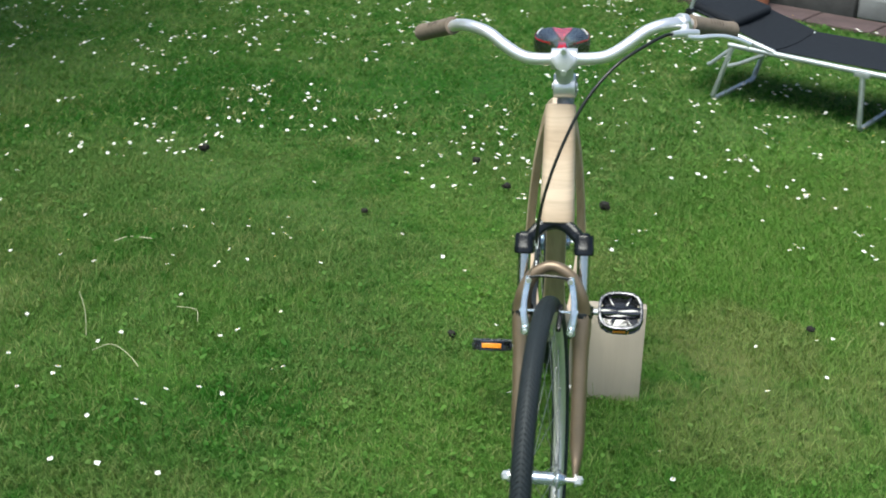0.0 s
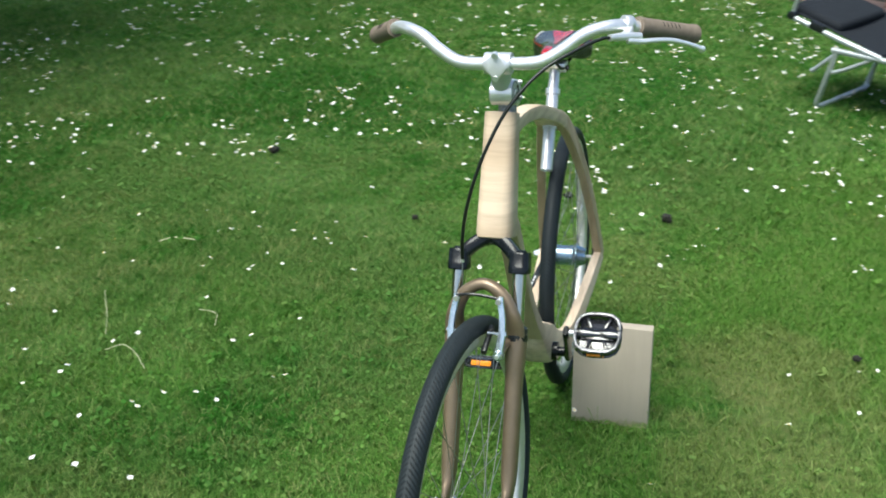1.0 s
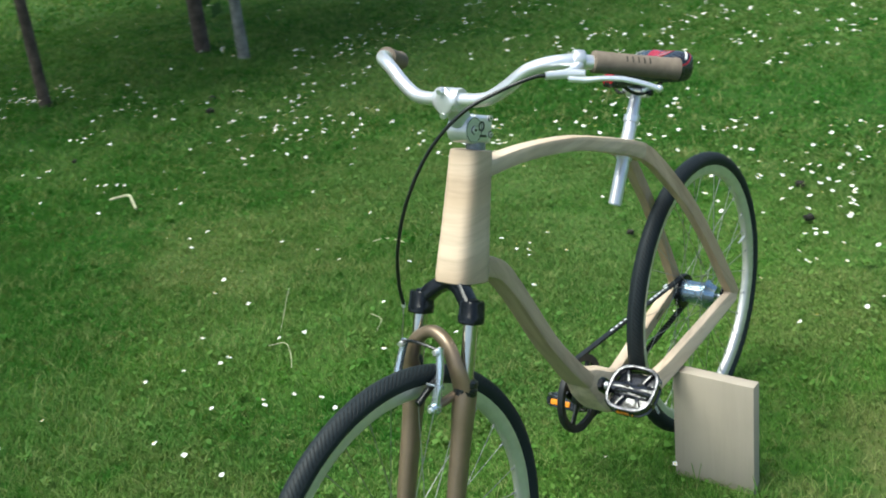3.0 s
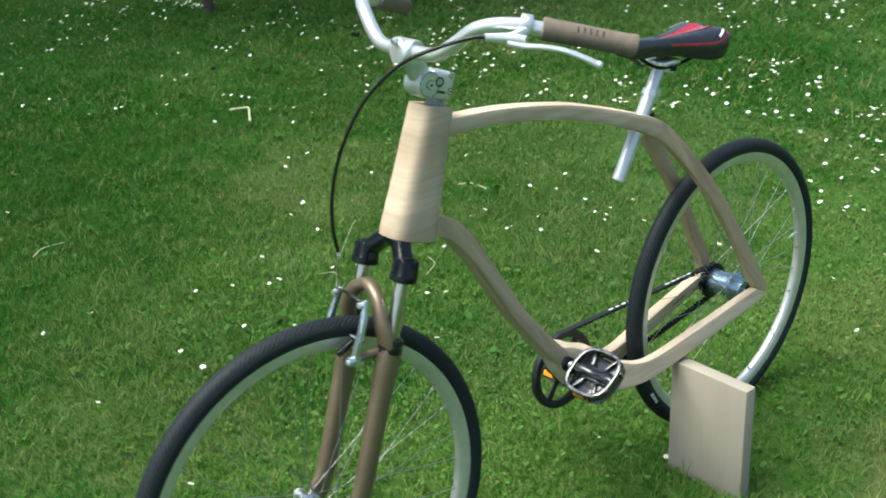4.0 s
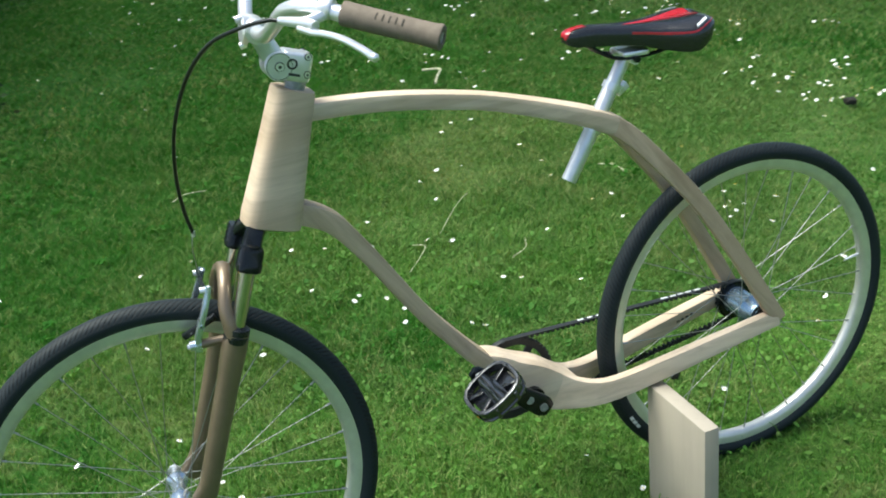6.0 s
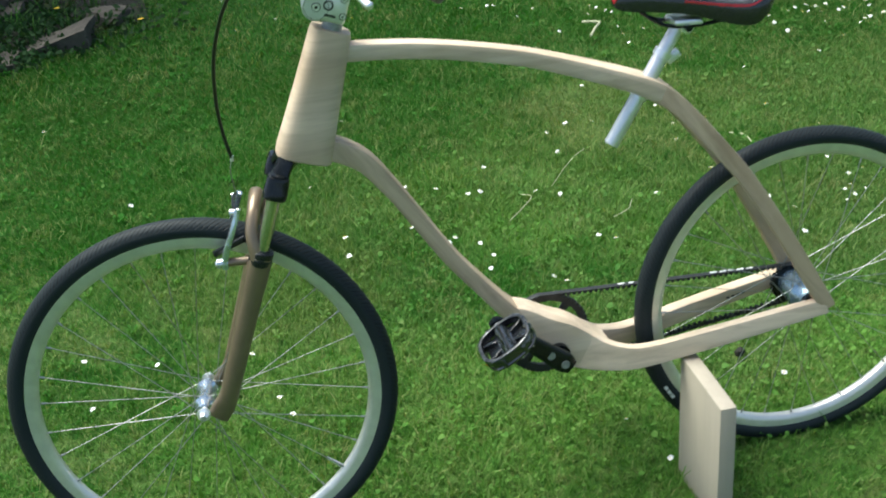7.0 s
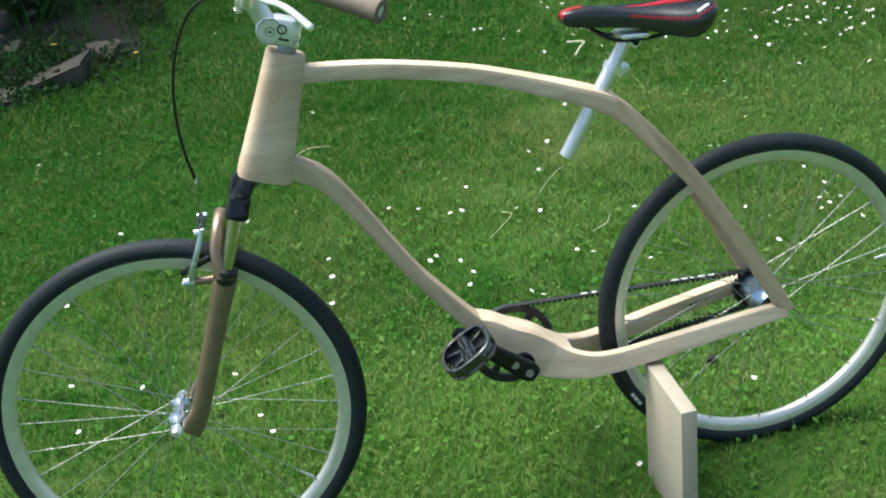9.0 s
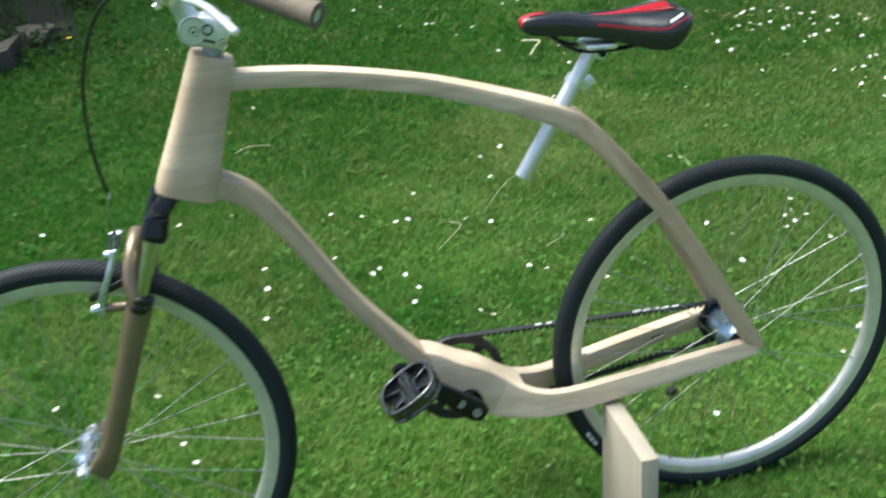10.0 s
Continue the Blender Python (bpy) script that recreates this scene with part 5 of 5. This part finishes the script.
def bed_soil():
    bm = bmesh.new()
    rows = []
    for i in range(15):
        rows.append([bm.verts.new((-6.8 + 0.26 * i + (0.0 if i < 14 else -0.1), -0.6 + 0.2 * j, 0.012 + (0.05 + 0.05 * noise.noise((i * 0.7, j * 0.7, 2))) * math.sin(math.pi * i / 14) * math.sin(math.pi * j / 13))) for j in range(14)])
    for a, b in zip(rows, rows[1:]):
        for j in range(13):
            bm.faces.new((a[j], b[j], b[j + 1], a[j + 1]))
    for v in bm.verts:
        edge = -3.25 - 0.55 * (v.co.y - 1.6) + 0.08 * noise.noise((v.co.y * 3, 4, 1))
        if v.co.x > edge - 0.05:
            v.co.x, v.co.z = edge, -0.02
    return tagged(part("flower_bed", bm, soil_clod), "dark crumbly soil of a shaded flower bed", "flower bed", kind="structure")


bed_soil()


def leaves(name, spots, material, parent, seed, size):
    """Many small folded leaves at the spots, as one mesh."""
    r = np.random.RandomState(seed)
    k = len(spots)
    s = size * r.uniform(0.6, 1.4, k)
    a = r.normal(size=(k, 3))
    a /= np.linalg.norm(a, axis=1)[:, None]
    b = np.cross(a, r.normal(size=(k, 3)))
    b /= np.linalg.norm(b, axis=1)[:, None]
    c = np.cross(a, b)
    sp = np.asarray(spots)
    v = np.stack([sp, sp + a * s[:, None] * 0.5 + b * s[:, None] * 0.28 + c * s[:, None] * 0.08, sp + a * s[:, None], sp + a * s[:, None] * 0.5 - b * s[:, None] * 0.28 + c * s[:, None] * 0.08], 1)
    i = np.arange(k)[:, None] * 4
    ob = soup(name, v.reshape(-1, 3), [np.concatenate([i + np.array([[0, 1, 2]]), i + np.array([[0, 2, 3]])])], material, "")
    ob.parent = parent
    return ob


def shrub(x, y, r, h, seed, size=0.06, count=2600, leaf=bed_leaf):
    ob = empty("shrub", pose(x, y, 0), "dense dark green shrub in the shaded bed", "shrub", "bed shrubs")
    g = np.random.RandomState(seed)
    bm = bmesh.new()
    for i in range(7):
        a = g.uniform(0, 6.28)
        q = Vector((math.cos(a) * r * 0.5, math.sin(a) * r * 0.5, h * g.uniform(0.6, 0.9)))
        sweep(bm, spline([(math.cos(a) * 0.04, math.sin(a) * 0.04, -0.02, 0.014, 0.014), (q.x * 0.4, q.y * 0.4, q.z * 0.5, 0.010, 0.010), (*q, 0.004, 0.004)], 4), 7)
    part("stems", bm, bark, ob)
    p = g.normal(size=(count, 3))
    p /= np.linalg.norm(p, axis=1)[:, None]
    p *= (g.uniform(0.45, 1.0, count) * (0.8 + 0.25 * np.sin(p[:, 0] * 5 + seed) * np.cos(p[:, 1] * 4)))[:, None]
    spots = np.stack([p[:, 0] * r, p[:, 1] * r, h * 0.56 + p[:, 2] * h * 0.46], 1)
    leaves("foliage", spots, leaf, ob, seed, size)


# the tall shrubs carry the blackened leaves that fill the bed's deepest shade
for q in ((-5.25, 1.25, 0.75, 1.5, 5, 0.055, 9000, hedge_leaf_shaded), (-4.95, 0.35, 0.7, 1.3, 6, 0.055, 6000, hedge_leaf_shaded), (-6.2, 2.0, 0.8, 1.7, 7, 0.06, 6000, hedge_leaf_shaded), (-5.50, 1.95, 0.55, 1.4, 11, 0.055, 6000, hedge_leaf_shaded),
          (-4.25, 0.7, 0.30, 0.34, 8, 0.05, 800), (-4.55, 1.50, 0.24, 0.26, 9, 0.045, 600), (-3.85, 1.22, 0.16, 0.16, 10, 0.04, 260)):
    shrub(*q)


def ground_cover():
    """Low mixed leaves that overgrow the bed and its stones."""
    g = np.random.RandomState(77)
    n = 34000
    x, y = g.uniform(-6.2, -3.0, n), g.uniform(0.2, 2.15, n)
    keep = (x + 0.55 * (y - 1.6) < -3.22 + g.normal(0, 0.16, n)) & (patchy(x, y, 5.0, 61) + g.uniform(-0.25, 0.25, n) > 0.42)
    x, y = x[keep], y[keep]
    spots = np.stack([x, y, g.uniform(0.015, 0.075, len(x)) * (0.5 + patchy(x, y, 4.0, 17))], 1)
    ob = leaves("ground_cover", spots, bed_leaf, None, 78, 0.030)
    return tagged(ob, "low green weeds overgrowing the shaded bed", "ground cover", kind="stuff")


ground_cover()


def tall_tuft(x, y, seed, n=26, h=0.15):
    g = np.random.RandomState(seed)
    bm = bmesh.new()
    for _ in range(n):
        a, l, o = g.uniform(0, 6.28), h * g.uniform(0.5, 1.2), g.uniform(0.0, 0.05)
        c, s = math.cos(a), math.sin(a)
        sweep(bm, [(c * o, s * o, -0.01, 0.003, 0.0006), (c * (o + l * 0.25), s * (o + l * 0.25), l * 0.6, 0.0028, 0.0006), (c * (o + l * 0.6), s * (o + l * 0.6), l * 0.8, 0.0008, 0.0004)], 4, 2, (-s, c, 0))
    ob = part("grass_tuft", bm, clover_mat)
    ob.matrix_world = pose(x, y, 0.01)
    return tagged(ob, "tuft of long uncut grass at the bed's edge", "grass tuft", "long grass tufts")


for i, q in enumerate(((-3.55, 1.66), (-3.95, 1.95), (-3.50, 1.22), (-4.1, 1.72), (-3.32, 1.18), (-3.72, 1.58), (-3.85, 1.75), (-4.2, 1.5), (-4.0, 1.2), (-3.65, 1.4), (-4.35, 1.75), (-3.48, 1.5))):
    tall_tuft(*q, 40 + i, 15, 0.12 + 0.03 * (i % 4))


def yellow_flower(x, y, h):
    ob = empty("yellow_flower", pose(x, y, 0), "small yellow flower at the bed's edge", "flower", "yellow flowers")
    part("stem", tube([(0, 0, -0.01), (0.006, 0.004, h * 0.5), (0.004, 0.010, h)], 0.0013, 6), clover_mat, ob)
    bm = bmesh.new()
    for k in range(6):
        a = math.radians(60 * k)
        c, d = math.cos(a), math.sin(a)
        sweep(bm, [(0.004, 0.010, h, 0.003, 0.001), (0.004 + c * 0.008, 0.010 + d * 0.008, h + 0.003, 0.0065, 0.001), (0.004 + c * 0.014, 0.010 + d * 0.014, h + 0.002, 0.002, 0.0008)], 6, 2, (-d, c, 0))
    part("bloom", bm, yolk, ob)


for q in ((-3.66, 1.60, 0.10), (-3.44, 1.95, 0.05)):
    yellow_flower(*q)


# ---- trees ----
def tree(x, y, r, h, crown_r, crown_z, seed, material, count):
    ob = empty("tree", pose(x, y, 0), "slim garden tree, its unseen crown added to shade the lawn's edge", "tree", "trees at the lawn's edge")
    g = np.random.RandomState(seed)
    bm = bmesh.new()
    sweep(bm, spline([(0, 0, -0.03, r * 1.35, r * 1.35), (0.0, 0, 0.12, r * 1.05, r * 1.05), (0.03, -0.02, h * 0.5, r * 0.85, r * 0.85), (-0.02, 0.03, h, r * 0.35, r * 0.35)], 5), 12)
    for i in range(9):
        a, z = g.uniform(0, 6.28), h * g.uniform(0.45, 0.85)
        e = Vector((math.cos(a), math.sin(a), 0.5)) * crown_r * g.uniform(0.5, 0.9)
        sweep(bm, spline([(0, 0, z, r * 0.4, r * 0.4), (e.x * 0.5, e.y * 0.5, z + e.z * 0.4, r * 0.25, r * 0.25), (e.x, e.y, z + e.z, r * 0.08, r * 0.08)], 4), 7)
    part("trunk", bm, material, ob)
    # the crown hangs out of view and is there to shade what lies below
    centres = g.normal(size=(26, 3)) * np.array([0.55, 0.55, 0.42]) * crown_r
    pick = g.randint(0, 26, count)
    spots = centres[pick] + g.normal(size=(count, 3)) * crown_r * 0.17 + np.array([0, 0, crown_z])
    leaves("crown", spots, shrub_mat, ob, seed, 0.10)


tree(-3.88, 4.66, 0.030, 3.2, 0.70, 2.85, 51, bark, 2200)
tree(-3.72, 5.72, 0.042, 3.6, 1.20, 3.00, 52, bark, 4200)
tree(-3.33, 5.62, 0.030, 3.2, 0.90, 2.90, 53, bark_pale, 2600)
# the last three stand wholly out of view, added to shade lawn and bed
tree(-4.95, 4.95, 0.055, 3.8, 1.45, 3.00, 57, bark, 7000)
tree(-6.4, -0.6, 0.09, 4.5, 1.9, 3.6, 54, bark, 9000)
tree(-4.95, 0.20, 0.06, 3.8, 1.75, 3.0, 55, bark, 8000)

# ---- small things on the lawn ----
for i, (x, y) in enumerate([(-0.31, 3.95), (0.2, 4.22), (0.55, 4.05), (1.06, 3.12), (0.09, 4.5), (-1.0, 4.57), (0.01, 3.04), (-2.95, 4.91), (-2.81, 4.73), (-2.96, 3.99)]):
    s = 0.026 + 0.010 * ((i * 7) % 3)
    tagged(rock((s * 1.3, s, s * 0.8), 20 + i * 1.7, soil_clod, "pine_cone", "small dark brown cone lying in the grass", "pine cone", pose(x, y, 0.022, 0, 0, i * 50)), group="cones on the lawn")


def straw(points, r, label="dry bent straw lying on the lawn"):
    c = Vector((points[0][0], points[0][1], 0))
    bm = tube([Vector(p) - c for p in points], r, 6, 5, (0, 0, 1))
    ob = part("straw", bm, straw_dry)
    ob.location = c
    return tagged(ob, label, "straw", "straws on the lawn")


straw([(-2.385, 3.635, 0.040), (-2.35, 3.67, 0.044), (-2.325, 3.685, 0.045), (-2.27, 3.645, 0.045), (-2.21, 3.60, 0.036)], 0.0050)
straw([(-1.030, 2.985, 0.015), (-1.040, 3.03, 0.06), (-1.060, 3.075, 0.085), (-1.078, 3.112, 0.092)], 0.0009)
straw([(-0.978, 2.868, 0.035), (-0.93, 2.885, 0.045), (-0.875, 2.84, 0.044), (-0.831, 2.785, 0.034)], 0.0010)
straw([(-0.804, 3.142, 0.034), (-0.765, 3.12, 0.044), (-0.735, 3.10, 0.044), (-0.724, 3.052, 0.034)], 0.0010)


def twig(x, y, turn):
    ob = empty("leafy_twig", pose(x, y, 0.035, 0, 0, turn), "small fallen twig with grey-green leaves on the grass", "twig", "fallen twigs")
    part("stem", tube([(-0.05, 0, 0), (0, 0.012, 0.006), (0.07, -0.01, 0.002)], 0.0018, 6), straw_dry, ob)
    g = np.random.RandomState(int(turn) + 3)
    spots = np.stack([g.uniform(-0.02, 0.09, 26), g.normal(0, 0.016, 26), g.uniform(0, 0.022, 26)], 1)
    leaves("foliage", spots, clover_mat, ob, 5, 0.022)


twig(-1.06, 3.62, 15)
twig(-1.80, 2.45, 100)
